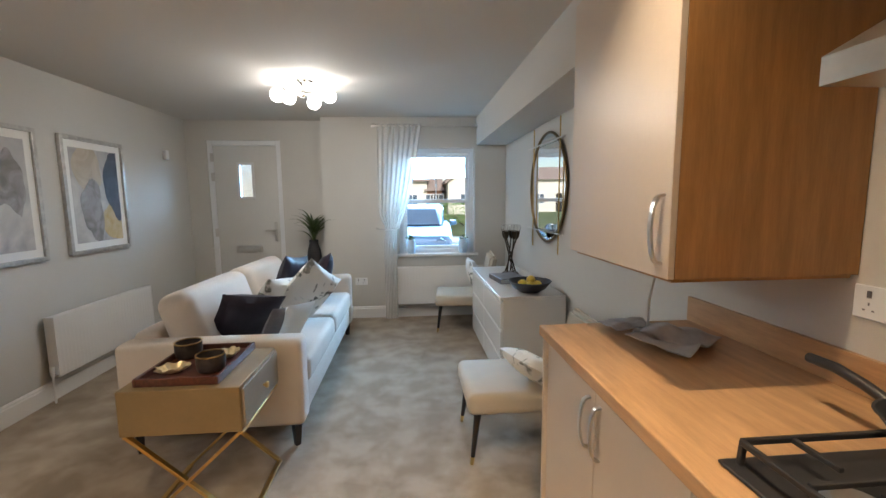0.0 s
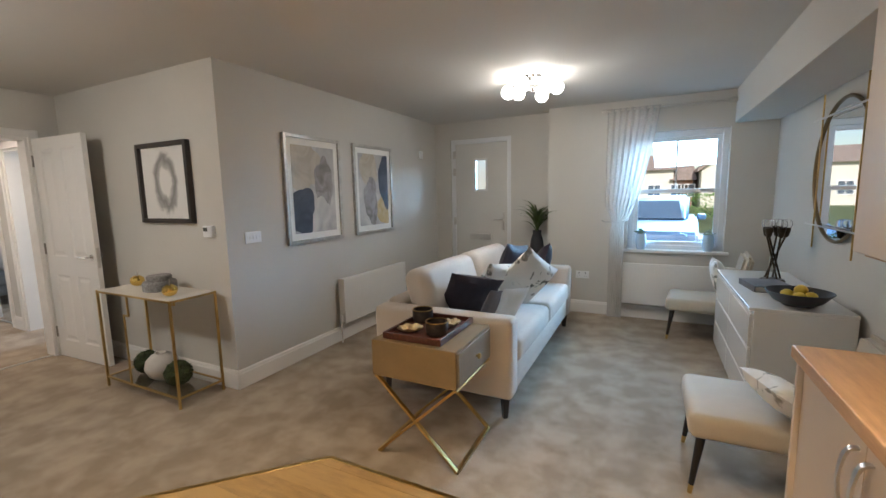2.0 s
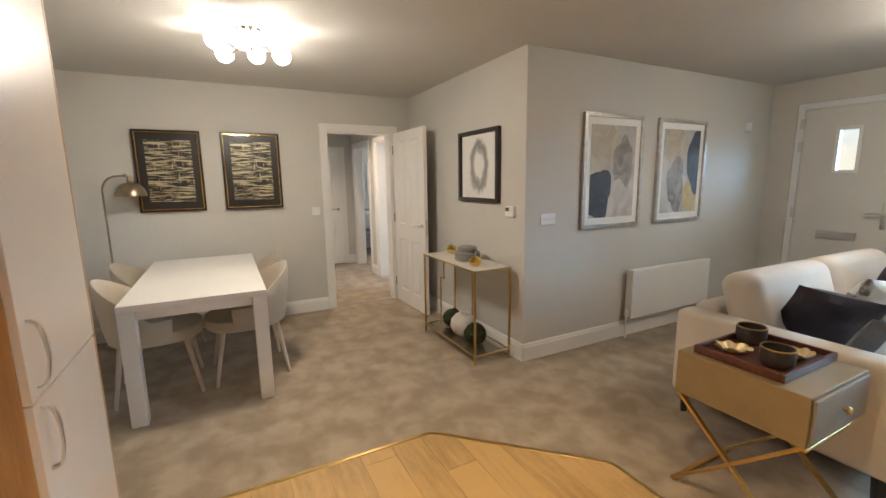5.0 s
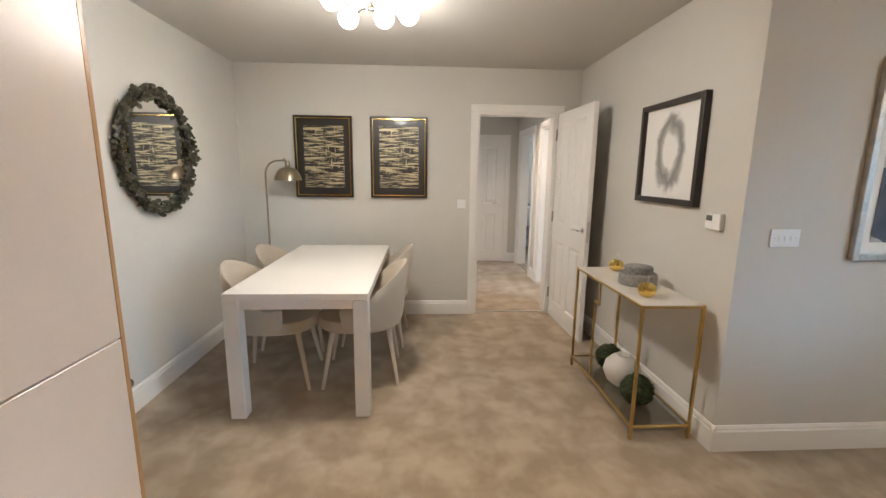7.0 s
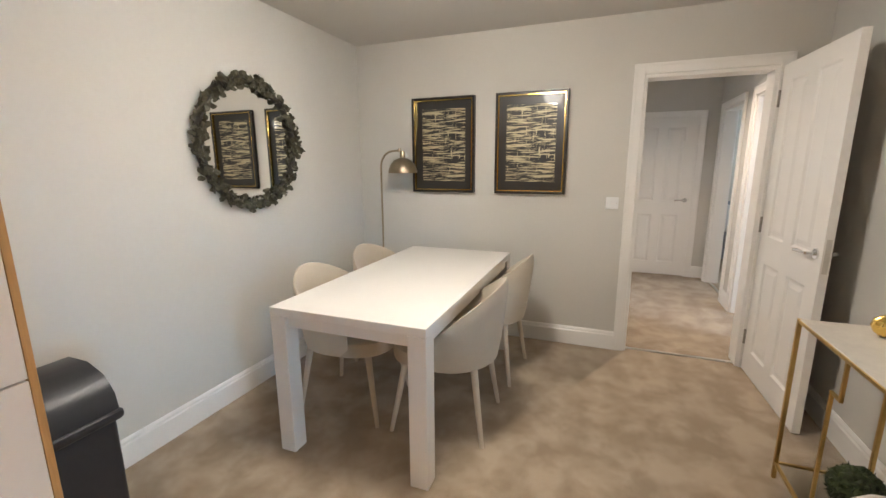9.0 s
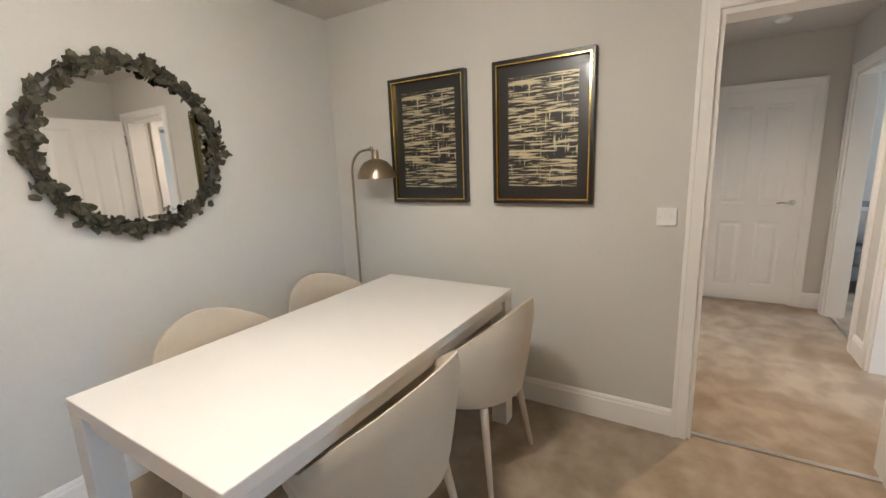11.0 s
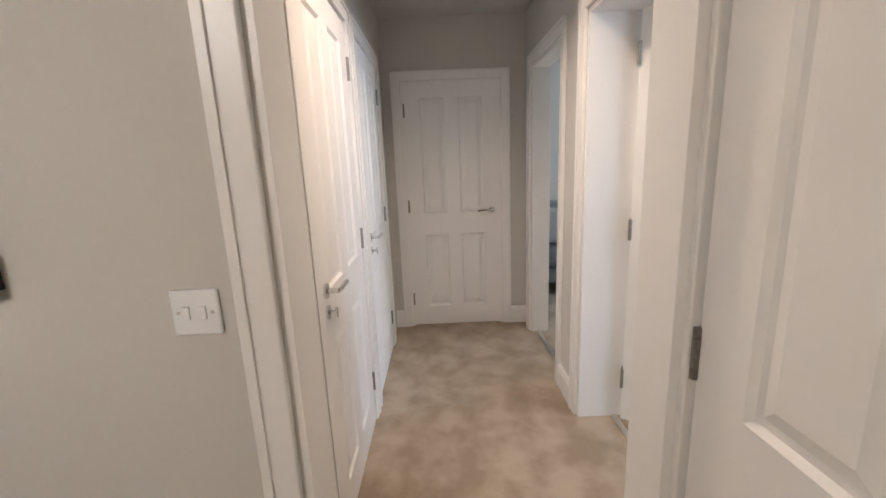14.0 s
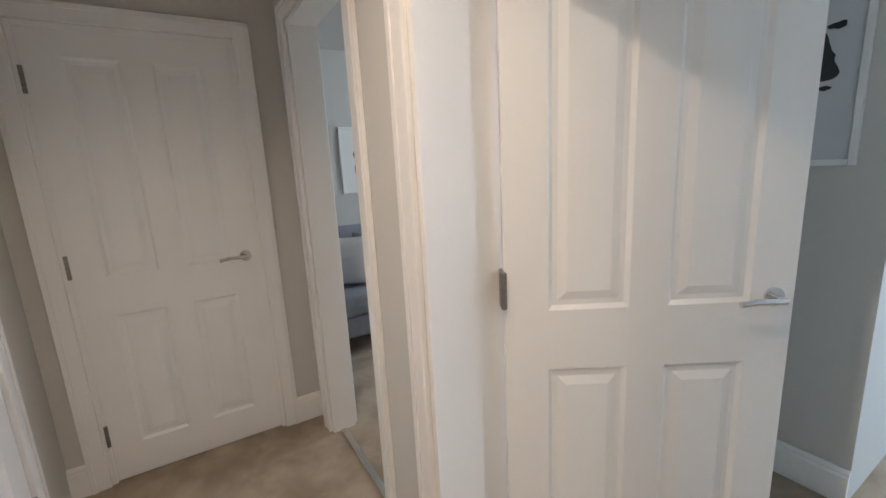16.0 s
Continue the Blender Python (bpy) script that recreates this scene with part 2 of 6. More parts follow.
    def pillow(self, w, h, t_, m=None, n=14, power=0.45):
        """A plump cushion, w by h in x and z, t_ thick in y."""
        t = bmesh.new()
        sides = []
        for s in (-1, 1):
            g = []
            for i in range(n + 1):
                row = []
                for j in range(n + 1):
                    u, v = 2 * i / n - 1, 2 * j / n - 1
                    f = max(0.0, (1 - abs(u) ** 2.6) * (1 - abs(v) ** 2.6)) ** power
                    pinch = 1 - 0.07 * (1 - abs(u) ** 2) * abs(v) ** 3
                    pinch2 = 1 - 0.07 * (1 - abs(v) ** 2) * abs(u) ** 3
                    crease = 0.05 * t_ * noise.noise((u * 2.3 + w * 7, v * 2.3, s * 3.1))
                    row.append(t.verts.new((u * w / 2 * pinch2, s * (f * t_ / 2 + crease * f), v * h / 2 * pinch)))
                g.append(row)
            sides.append(g)
        for s, g in zip((-1, 1), sides):
            for i in range(n):
                for j in range(n):
                    f = (g[i][j], g[i + 1][j], g[i + 1][j + 1], g[i][j + 1])
                    t.faces.new(f if s < 0 else f[::-1])
        bmesh.ops.remove_doubles(t, verts=t.verts[:], dist=0.0005)
        return self.add(t, m)

    def done(self, name, material, parent=None, smooth=False, kind="", label="", category="", at=None):
        me = bpy.data.meshes.new(name)
        self.bm.to_mesh(me)
        self.bm.free()
        me.materials.append(material)
        if smooth:
            me.polygons.foreach_set("use_smooth", [True] * len(me.polygons))
            me.set_sharp_from_angle(angle=radians(38))
        ob = new(name, me)
        if parent is not None:
            ob.parent = parent
        if at is not None:
            ob.matrix_local = at
        return tagged(ob, label, category, kind=kind)


def thing(name, label, category, m=None, group=""):
    ob = new(name)
    ob.empty_display_size = 0.1
    if m is not None:
        ob.matrix_world = m
    return tagged(ob, label, category, group)


def setting(name, b, material, label, category, smooth=False):
    return b.done(name, material, kind="structure", label=label, category=category, smooth=smooth)


# ---- structure ----
T = 0.12
XW, XL, XD, XH = 1.32, -2.47, -4.665, -7.255       # kitchen wall, living wall, dining wall, hall end
YM, YC, YWIN, YDOOR = -0.975, 2.24, 5.32, 5.56     # dining mirror wall, console wall, window wall, front door wall
HL, HR = 1.165, 2.25                               # hall sides
WIN = (0.03, 0.94, 0.77, 2.03)
FD = (-2.24, -1.38, 2.15)                         # front door opening

b = Build()
b.box(-9.2, 1.6, -1.3, 6.0, -0.15, 0.0)
setting("floor", b, M_CARPET, "beige cut-pile carpet with brushed patches", "carpet")
b = Build()
b.box(-9.2, 1.6, -1.3, 6.0, CEIL, CEIL + 0.15)
setting("ceiling", b, M_CEIL, "plain matt white painted ceiling", "ceiling")

b = Build()
b.box(XW, XW + T, YM - T, YWIN + 0.3, 0, CEIL)
setting("wall_east", b, M_WALL, "pale grey painted wall behind kitchen units and sideboard", "wall")
b = Build()
b.box(0.965, XW - 0.001, 1.93, YWIN - 0.001, 2.06, CEIL - 0.001)
setting("trim_boxing", b, M_CEIL, "painted boxed-in soffit along the wall top", "soffit")
b = Build()
b.box(-0.85, WIN[0], YWIN, YWIN + 0.30, 0, CEIL)
b.box(WIN[1], XW, YWIN, YWIN + 0.30, 0, CEIL)
b.box(WIN[0], WIN[1], YWIN, YWIN + 0.30, 0, WIN[2])
b.box(WIN[0], WIN[1], YWIN, YWIN + 0.30, WIN[3], CEIL)
setting("wall_north", b, M_WALL, "pale grey painted wall round the sash window", "wall")
b = Build()
b.box(XL - T, FD[0], YDOOR, YDOOR + 0.2, 0, CEIL)
b.box(FD[1], -0.85, YDOOR, YDOOR + 0.2, 0, CEIL)
b.box(FD[0], FD[1], YDOOR, YDOOR + 0.2, FD[2], CEIL)
b.box(-0.85, -0.73, YWIN + 0.30, YDOOR + 0.2, 0, CEIL)
setting("wall_entrance", b, M_WALL, "pale grey painted wall round the front door", "wall")
b = Build()
b.box(XL - T, XL, YC + T, YDOOR, 0, CEIL)
setting("wall_living", b, M_WALL, "pale grey painted wall with pictures and radiator", "wall")
b = Build()
b.box(XD, XL, YC, YC + T, 0, CEIL)
setting("wall_console", b, M_WALL, "pale grey painted wall behind the console table", "wall")
b = Build()
b.box(XD - T, XW + T, YM - T, YM, 0, CEIL)
setting("wall_south", b, M_WALL, "pale grey painted wall with round mirror", "wall")
ID = (1.262, 2.012, 1.985)                         # room door opening: y from, y to, height
b = Build()
b.box(XD - 0.15, XD, YM, ID[0], 0, CEIL)
b.box(XD - 0.15, XD, ID[1], YC + T, 0, CEIL)
b.box(XD - 0.15, XD, ID[0], ID[1], ID[2], CEIL)
setting("wall_dining", b, M_WALL, "pale grey painted wall with two dark pictures and doorway", "wall")
# hall
D1, D2 = (-5.972, -5.198), (-6.884, -6.157)
b = Build()
for x0, x1 in ((XH, D2[0]), (D2[1], D1[0]), (D1[1], XD - 0.15)):
    b.box(x0, x1, HL - T, HL, 0, CEIL)
for x0, x1 in (D1, D2):
    b.box(x0, x1, HL - T, HL, 1.985, CEIL)
setting("wall_hall_south", b, M_WALL, "greige painted hall wall with two white doors", "wall")
HD = (1.301, 2.056)
b = Build()
b.box(XH - T, XH, HL - T, HD[0], 0, CEIL)
b.box(XH - T, XH, HD[1], HR + T, 0, CEIL)
b.box(XH - T, XH, HD[0], HD[1], 1.943, CEIL)
setting("wall_hall_end", b, M_WALL, "greige painted wall at the end of the hall", "wall")
BA, BB = (-7.056, -6.30), (-5.934, -5.063)         # bedroom doorways
b = Build()
b.box(XH, BA[0], HR, HR + T, 0, CEIL)
b.box(BA[0], BA[1], HR, HR + T, 1.985, CEIL)
b.box(BA[1], -6.06, HR, HR + T, 0, CEIL)
b.box(-6.06, BB[0], HR, HR + 0.25, 0, CEIL)
b.box(BB[0], BB[1], HR, HR + 0.25, 1.985, CEIL)
b.box(BB[1], XD - 0.15, HR, HR + 0.25, 0, CEIL)
setting("wall_hall_north", b, M_WALL, "greige painted hall wall with two bedroom doorways", "wall")
# bedrooms
b = Build()
b.box(-6.06, -5.94, HR + 0.25, 3.3, 0, CEIL)
b.box(-6.06, -5.94, 3.3, 6.0, 0, CEIL)
b.box(-5.94, -5.44, 3.74, 5.8, 0, CEIL)
setting("wall_between_bedrooms", b, M_WALL, "grey painted bedroom partition wall", "wall")
b = Build()
b.box(-9.2, -8.9, HR, 6.0, 0, CEIL)
b.box(-9.2, XL, 5.8, 6.0, 0, CEIL)
setting("wall_bedroom_outer", b, M_WALL, "grey painted outer bedroom wall", "wall")
b = Build()
b.box(-9.2, XH - T, -1.3, HR, 0, CEIL)
b.box(XH - T, XD - T, -1.3, HL - T - 0.6, 0, CEIL)
setting("wall_cupboards", b, M_WALL, "plain wall closing the cupboards", "wall")


def skirting(name, p, q, n):
    """A skirting board from p to q at floor level; n points into the room."""
    p, q, n = Vector((*p, 0)), Vector((*q, 0)), Vector((*n, 0))
    prof = [(0, 0), (0.018, 0), (0.018, 0.112), (0.013, 0.120), (0.013, 0.130), (0.006, 0.142), (0, 0.142)]
    t = bmesh.new()
    a = [t.verts.new(p + n * u + Vector((0, 0, v))) for u, v in prof]
    c = [t.verts.new(q + n * u + Vector((0, 0, v))) for u, v in prof]
    for i in range(len(prof)):
        j = (i + 1) % len(prof)
        t.faces.new((a[i], a[j], c[j], c[i]))
    t.faces.new(a)
    t.faces.new(c[::-1])
    bmesh.ops.recalc_face_normals(t, faces=t.faces[:])
    setting(name, Build().add(t), M_WHITE, "white moulded skirting board", "baseboard")


AR = 0.068
for p, q, n in (
    ((XL, YC - 0.018), (XL, YDOOR), (1, 0)), ((-3.0 - 0.85, YC), (XL + 0.018, YC), (0, -1)), ((XD, YC), (-3.85, YC), (0, -1)),
    ((XD, YM), (XD, ID[0] - AR), (1, 0)), ((XD, YM), (-1.93, YM), (0, 1)),
    ((-0.85, YWIN), (XW, YWIN), (0, -1)), ((XW, 1.9), (XW, YWIN), (-1, 0)), ((XL, YDOOR), (FD[0] - 0.0, YDOOR), (0, -1)), ((FD[1], YDOOR), (-0.85, YDOOR), (0, -1)), ((-0.85, YWIN - 0.018), (-0.85, YDOOR), (-1, 0)),
    ((XH, HL), (XH, HD[0] - AR), (1, 0)), ((XH, HD[1] + AR), (XH, HR), (1, 0)),
    ((D2[1] + AR, HL), (D1[0] - AR, HL), (0, 1)), ((D1[1] + AR, HL), (XD - 0.15, HL), (0, 1)),
    ((BA[1] + AR, HR), (BB[0] - AR, HR), (0, -1)), ((BB[1] + AR, HR), (XD - 0.15, HR), (0, -1)),
    ((-8.9, 5.8), (-6.06, 5.8), (0, -1)), ((-5.94, 3.74), (-5.44, 3.74), (0, -1)), ((-5.94, HR + 0.27), (-5.94, 5.8), (1, 0)), ((-5.94, 5.8), (XL - T, 5.8), (0, -1)), ((-8.9, HR), (-8.9, 5.8), (1, 0)),
):
    skirting("baseboard", p, q, n)


def doorcase(name, axis, face, a0, a1, h, depth, both=True):
    """Lining and architraves of a doorway. axis 'x': the wall's face is at x=face and the opening runs along y; depth points through the wall (signed)."""
    b = Build()
    s = 1 if depth > 0 else -1

    def put(u0, u1, w0, w1, z0, z1, bev=0.004):
        lo, hi = min(w0, w1), max(w0, w1)
        if axis == "x":
            b.box(lo, hi, u0, u1, z0, z1, bev)
        else:
            b.box(u0, u1, lo, hi, z0, z1, bev)

    for f in ((face, -s), (face + depth, s)) if both else ((face, -s),):
        w0, w1 = f[0], f[0] + f[1] * 0.018
        put(a0 - AR, a0 + 0.002, w0, w1, 0, h + AR)
        put(a1 - 0.002, a1 + AR, w0, w1, 0, h + AR)
        put(a0, a1, w0, w1, h, h + AR)
        w2 = w1 + f[1] * 0.006
        put(a0 - AR, a0 - AR + 0.02, w1, w2, 0, h + AR, 0.002)
        put(a1 + AR - 0.02, a1 + AR, w1, w2, 0, h + AR, 0.002)
        put(a0 - AR, a1 + AR, w1, w2, h + AR - 0.02, h + AR, 0.002)
    put(a0 - 0.001, a0 + 0.022, face, face + depth, 0, h, 0.001)
    put(a1 - 0.022, a1 + 0.001, face, face + depth, 0, h, 0.001)
    put(a0 + 0.022, a1 - 0.022, face, face + depth, h - 0.022, h, 0.001)
    return setting(name, b, M_WHITE, "white painted door lining and architraves", "door frame")


doorcase("door_frame_1", "x", XD, ID[0], ID[1], ID[2], -0.15)
doorcase("door_frame_2", "x", XH, HD[0], HD[1], 1.943, -T, False)
doorcase("door_frame_3", "y", HL, D1[0], D1[1], 1.985, -T, False)
doorcase("door_frame_4", "y", HL, D2[0], D2[1], 1.985, -T, False)
doorcase("door_frame_5", "y", HR, BA[0], BA[1], 1.985, T)
doorcase("door_frame_6", "y", HR, BB[0], BB[1], 1.985, 0.25)


def lever(root, x, z, y, s):
    """A lever handle on the face at y (s: which way it stands out), pointing to -x."""
    b = Build()
    b.rod((x, y, z), (x, y + s * 0.008, z), 0.026, seg=20)
    b.rod((x, y, z), (x, y + s * 0.045, z), 0.009)
    b.tube([(x, y + s * 0.045, z), (x - 0.03, y + s * 0.048, z + 0.001), (x - 0.075, y + s * 0.05, z + 0.003), (x - 0.115, y + s * 0.047, z - 0.003)], 0.0085)
    b.done("handle", M_CHROME, root, True, label="chrome lever handle")


def panel_door(label, m, w=0.762, h=1.965, group="inner doors", thumb=False):
    """A moulded four-panel door; local x from the hinge at 0 to w, y the thickness about 0, z up."""
    root = thing("panel_door", label, "door", m, group)
    th = 0.037
    b = Build()
    st, mid = 0.115, 0.102
    xs = [(st, w / 2 - mid / 2), (w / 2 + mid / 2, w - st)]
    zs = [(0.160, 0.768), (0.938, h - 0.10)]
    xe = sorted({0, w, *[v for p in xs for v in p]})
    ze = sorted({0, h, *[v for p in zs for v in p]})
    for i in range(len(xe) - 1):
        for j in range(len(ze) - 1):
            hole = (xe[i], xe[i + 1]) in xs and (ze[j], ze[j + 1]) in zs
            if not hole:
                b.box(xe[i], xe[i + 1], -th / 2, th / 2, ze[j], ze[j + 1])
    b.done("leaf", M_WHITE, root)
    for x0, x1 in xs:
        for z0, z1 in zs:
            t = bmesh.new()
            for s in (-1, 1):
                rings = []
                for ins, dep in ((0, th / 2), (0.012, th / 2 - 0.009), (0.026, th / 2 - 0.009), (0.05, th / 2 - 0.002)):
                    rings.append([t.verts.new((x, s * dep, z)) for x, z in ((x0 + ins, z0 + ins), (x1 - ins, z0 + ins), (x1 - ins, z1 - ins), (x0 + ins, z1 - ins))])
                for ra, rb in zip(rings, rings[1:]):
                    for k in range(4):
                        t.faces.new((ra[k], ra[(k + 1) % 4], rb[(k + 1) % 4], rb[k]))
                t.faces.new(rings[-1])
            bmesh.ops.recalc_face_normals(t, faces=t.faces[:])
            Build().add(t).done("panel", M_WHITE, root)
    for s in (-1, 1):
        lever(root, w - 0.055, 0.95, s * th / 2, s)
    if thumb:
        b = Build()
        b.rod((w - 0.055, th / 2, 0.875), (w - 0.055, th / 2 + 0.008, 0.875), 0.024, seg=18)
        b.rod((w - 0.055, th / 2, 0.875), (w - 0.055, th / 2 + 0.03, 0.875), 0.007)
        b.box(w - 0.06, w - 0.05, th / 2 + 0.026, th / 2 + 0.036, 0.857, 0.893, 0.003)
        b.done("thumb_turn", M_CHROME, root, True)
    b = Build()
    b.box(w - 0.001, w + 0.002, -0.011, 0.011, 0.86, 1.03)
    b.done("latch_plate", M_STEEL, root)
    for z in (0.23, 1.0, h - 0.19):
        b = Build()
        b.box(-0.010, 0.001, -0.0165, 0.0165, z - 0.05, z + 0.05)
        for sd_ in (-1, 1):
            for q in range(5):
                b.rod((-0.002, sd_ * (th / 2 + 0.005), z - 0.050 + 0.0202 * q), (-0.002, sd_ * (th / 2 + 0.005), z - 0.0312 + 0.0202 * q), 0.0075)
        b.done("hinge", M_HINGE, root, label="steel butt hinge")
    return root


Z0 = 0.008
panel_door("white moulded panel door standing open against the wall", pose(XD + 0.03, ID[1] + 0.03, Z0, 0, 0, 2.5))
panel_door("white moulded panel door, closed, at the hall end", pose(XH - 0.024, HD[0] + 0.022, Z0, 0, 0, 90), w=0.711, h=1.915)
panel_door("white moulded panel door, closed, in the hall side wall", pose(D1[0] + 0.019, HL - 0.012, Z0), w=0.735, thumb=True)
panel_door("white moulded panel door, closed, in the hall side wall", pose(D2[0] + 0.019, HL - 0.012, Z0), w=0.688, thumb=True)
panel_door("white moulded panel door standing open into the bedroom", pose(-5.888, 2.468, Z0, 0, 0, 58))

# ---- window, front door, ceiling lights ----
b = Build()
yf = YWIN + 0.075
b.box(WIN[0], WIN[0] + 0.055, yf, yf + 0.07, WIN[2], WIN[3], 0.006)
b.box(WIN[1] - 0.055, WIN[1], yf, yf + 0.07, WIN[2], WIN[3], 0.006)
b.box(WIN[0] + 0.055, WIN[1] - 0.055, yf, yf + 0.07, WIN[3] - 0.06, WIN[3], 0.006)
b.box(WIN[0] + 0.055, WIN[1] - 0.055, yf, yf + 0.07, WIN[2], WIN[2] + 0.05, 0.006)
frame_ob = setting("window_1", b, M_UPVC, "white sliding sash window with garden view", "window")
xa, xb = WIN[0] + 0.055, WIN[1] - 0.055
for nm, z0, z1, y0 in (("upper_sash", 1.385, WIN[3] - 0.06, yf + 0.038), ("lower_sash", WIN[2] + 0.05, 1.425, yf + 0.004)):
    b = Build()
    r = 0.042
    b.box(xa, xa + r, y0, y0 + 0.03, z0, z1, 0.004)
    b.box(xb - r, xb, y0, y0 + 0.03, z0, z1, 0.004)
    b.box(xa + r, xb - r, y0, y0 + 0.03, z1 - r, z1, 0.004)
    b.box(xa + r, xb - r, y0, y0 + 0.03, z0, z0 + r, 0.004)
    if nm == "upper_sash":
        b.box((xa + xb) / 2 - 0.008, (xa + xb) / 2 + 0.008, y0 + 0.004, y0 + 0.026, z0 + r, z1 - r)
    b.done(nm, M_UPVC, frame_ob)
    b = Build()
    b.box(xa + r - 0.004, xb - r + 0.004, y0 + 0.012, y0 + 0.016, z0 + r - 0.004, z1 - r + 0.004)
    pane = b.done("pane", M_GLASS, frame_ob)
    pane.visible_shadow = False
b = Build()
b.box(WIN[0] - 0.04, WIN[1] + 0.04, YWIN - 0.035, YWIN - 0.001, WIN[2] - 0.028, WIN[2] + 0.004, 0.006)
b.box(WIN[0] + 0.001, WIN[1] - 0.001, YWIN - 0.002, yf, WIN[2] - 0.001, WIN[2] + 0.004)
b.done("sill", M_WHITE, frame_ob)

door = thing("front_door", "pale grey composite front door, closed, with small glazed light", "door", pose(FD[0], YDOOR, 0))
M_FDOOR = mat("door_skin", (0.66, 0.65, 0.62), 0.4, vary=0.03, bump=0.06, bump_scale=120)
W = FD[1] - FD[0]
b = Build()
b.box(0.0, 0.06, 0.02, 0.09, 0, FD[2], 0.005)
b.box(W - 0.06, W, 0.02, 0.09, 0, FD[2], 0.005)
b.box(0.06, W - 0.06, 0.02, 0.09, FD[2] - 0.06, FD[2], 0.005)
b.done("frame", M_UPVC, door)
gx0, gx1, gz0, gz1 = 0.36, 0.50, 1.48, 1.86
b = Build()
l0, l1, lz = 0.064, W - 0.064, FD[2] - 0.064
for x0, x1, z0, z1 in ((l0, gx0, 0.03, lz), (gx1, l1, 0.03, lz), (gx0, gx1, 0.03, gz0), (gx0, gx1, gz1, lz)):
    b.box(x0, x1, 0.03, 0.075, z0, z1)
b.done("leaf", M_FDOOR, door)
b = Build()
for x0, x1, z0, z1 in ((gx0 - 0.03, gx0, gz0 - 0.03, gz1 + 0.03), (gx1, gx1 + 0.03, gz0 - 0.03, gz1 + 0.03), (gx0, gx1, gz0 - 0.03, gz0), (gx0, gx1, gz1, gz1 + 0.03)):
    b.box(x0, x1, 0.018, 0.029, z0, z1, 0.003)
b.done("glazing_bead", M_UPVC, door)
b = Build()
b.box(gx0, gx1, 0.05, 0.056, gz0, gz1)
p_ = b.done("pane", clear_glass("frosted_glass", 0.25), door)
p_.visible_shadow = False
b = Build()
b.box(0.27, 0.58, 0.012, 0.029, 0.80, 0.88, 0.004)
b.box(0.285, 0.565, 0.006, 0.012, 0.815, 0.865, 0.002)
b.done("letter_plate", M_STEEL, door, label="brushed steel letter plate")
b = Build()
b.box(W - 0.125, W - 0.09, 0.014, 0.029, 0.93, 1.17, 0.006)
b.rod((W - 0.107, 0.02, 1.07), (W - 0.107, -0.03, 1.07), 0.009)
b.tube([(W - 0.107, -0.03, 1.07), (W - 0.16, -0.033, 1.07), (W - 0.225, -0.028, 1.068)], 0.009)
b.done("handle", M_STEEL, door, True)
for z in (0.3, 1.05, 1.72, 1.95):
    b = Build()
    b.box(0.035, 0.075, 0.004, 0.019, z - 0.05, z + 0.05, 0.004)
    b.done("hinge", M_STEEL, door)

M_GLOBE = glow("lit_glass_globe", (1.0, 0.95, 0.88), 12.0)


def ceiling_light(m):
    root = thing("ceiling_light", "chrome semi-flush ceiling light with six lit glass globes", "ceiling light", m, "ceiling lights")
    b = Build()
    b.lathe([(0, 0), (0.07, 0), (0.075, -0.008), (0.07, -0.022), (0.02, -0.03), (0, -0.03)][::-1], 28)
    b.rod((0, 0, -0.02), (0, 0, -0.11), 0.010)
    b.lathe([(0, -0.135), (0.022, -0.13), (0.03, -0.115), (0.022, -0.10), (0, -0.095)], 20)
    b.done("canopy", M_CHROME, root, True)
    for k in range(6):
        a = math.pi / 3 * k + 0.35
        rr = 0.20
        dz = -0.125 if k % 2 else -0.10
        c = (rr * math.cos(a), rr * math.sin(a), dz)
        b = Build()
        b.tube([(0, 0, -0.115), (0.08 * math.cos(a), 0.08 * math.sin(a), -0.105), (c[0] * 0.72, c[1] * 0.72, dz)], 0.006)
        b.rod((c[0] * 0.70, c[1] * 0.70, dz), (c[0] * 0.86, c[1] * 0.86, dz), 0.016)
        # added cup over the globe, holds its light off the ceiling
        b.lathe([(0.046, -0.004), (0.04, 0.026), (0.022, 0.044), (0, 0.050)], 18, pose(c[0], c[1], dz + 0.004))
        b.done("arm", M_CHROME, root, True)
        b = Build()
        b.ball(c, 0.056, 18)
        b.done("globe", M_GLOBE, root, True, label="lit round frosted glass globe")
    return root


cl = ceiling_light(pose(-0.67, 3.84, CEIL))
copy_thing(cl, pose(-2.97, 0.46, CEIL, 0, 0, 25))


def downlight(x, y):
    root = thing("downlight", "small round recessed ceiling downlight, lit", "downlight", pose(x, y, CEIL), "downlights")
    b = Build()
    b.lathe([(0.036, -0.008), (0.045, -0.006), (0.048, 0.0)], 24)
    b.lathe([(0.048, -0.0005), (0.036, -0.0085)], 24)
    b.done("bezel", M_WHITE, root, True)
    b = Build()
    b.lathe([(0, -0.003), (0.036, -0.004)], 24)
    b.done("lens", glow("downlight_lens", WARM, 2.5), root)


for sx, sy in (*KITCHEN_SPOTS, *HALL_SPOTS):
    downlight(sx, sy)
b = Build()
b.lathe([(0, -0.04), (0.035, -0.038), (0.052, -0.022), (0.055, 0)], 28)
sd = thing("smoke_detector", "white round smoke detector on the ceiling", "smoke detector", pose(-6.62, 1.70, CEIL))
b.done("body", M_UPVC, sd, True)

# ---- kitchen ----


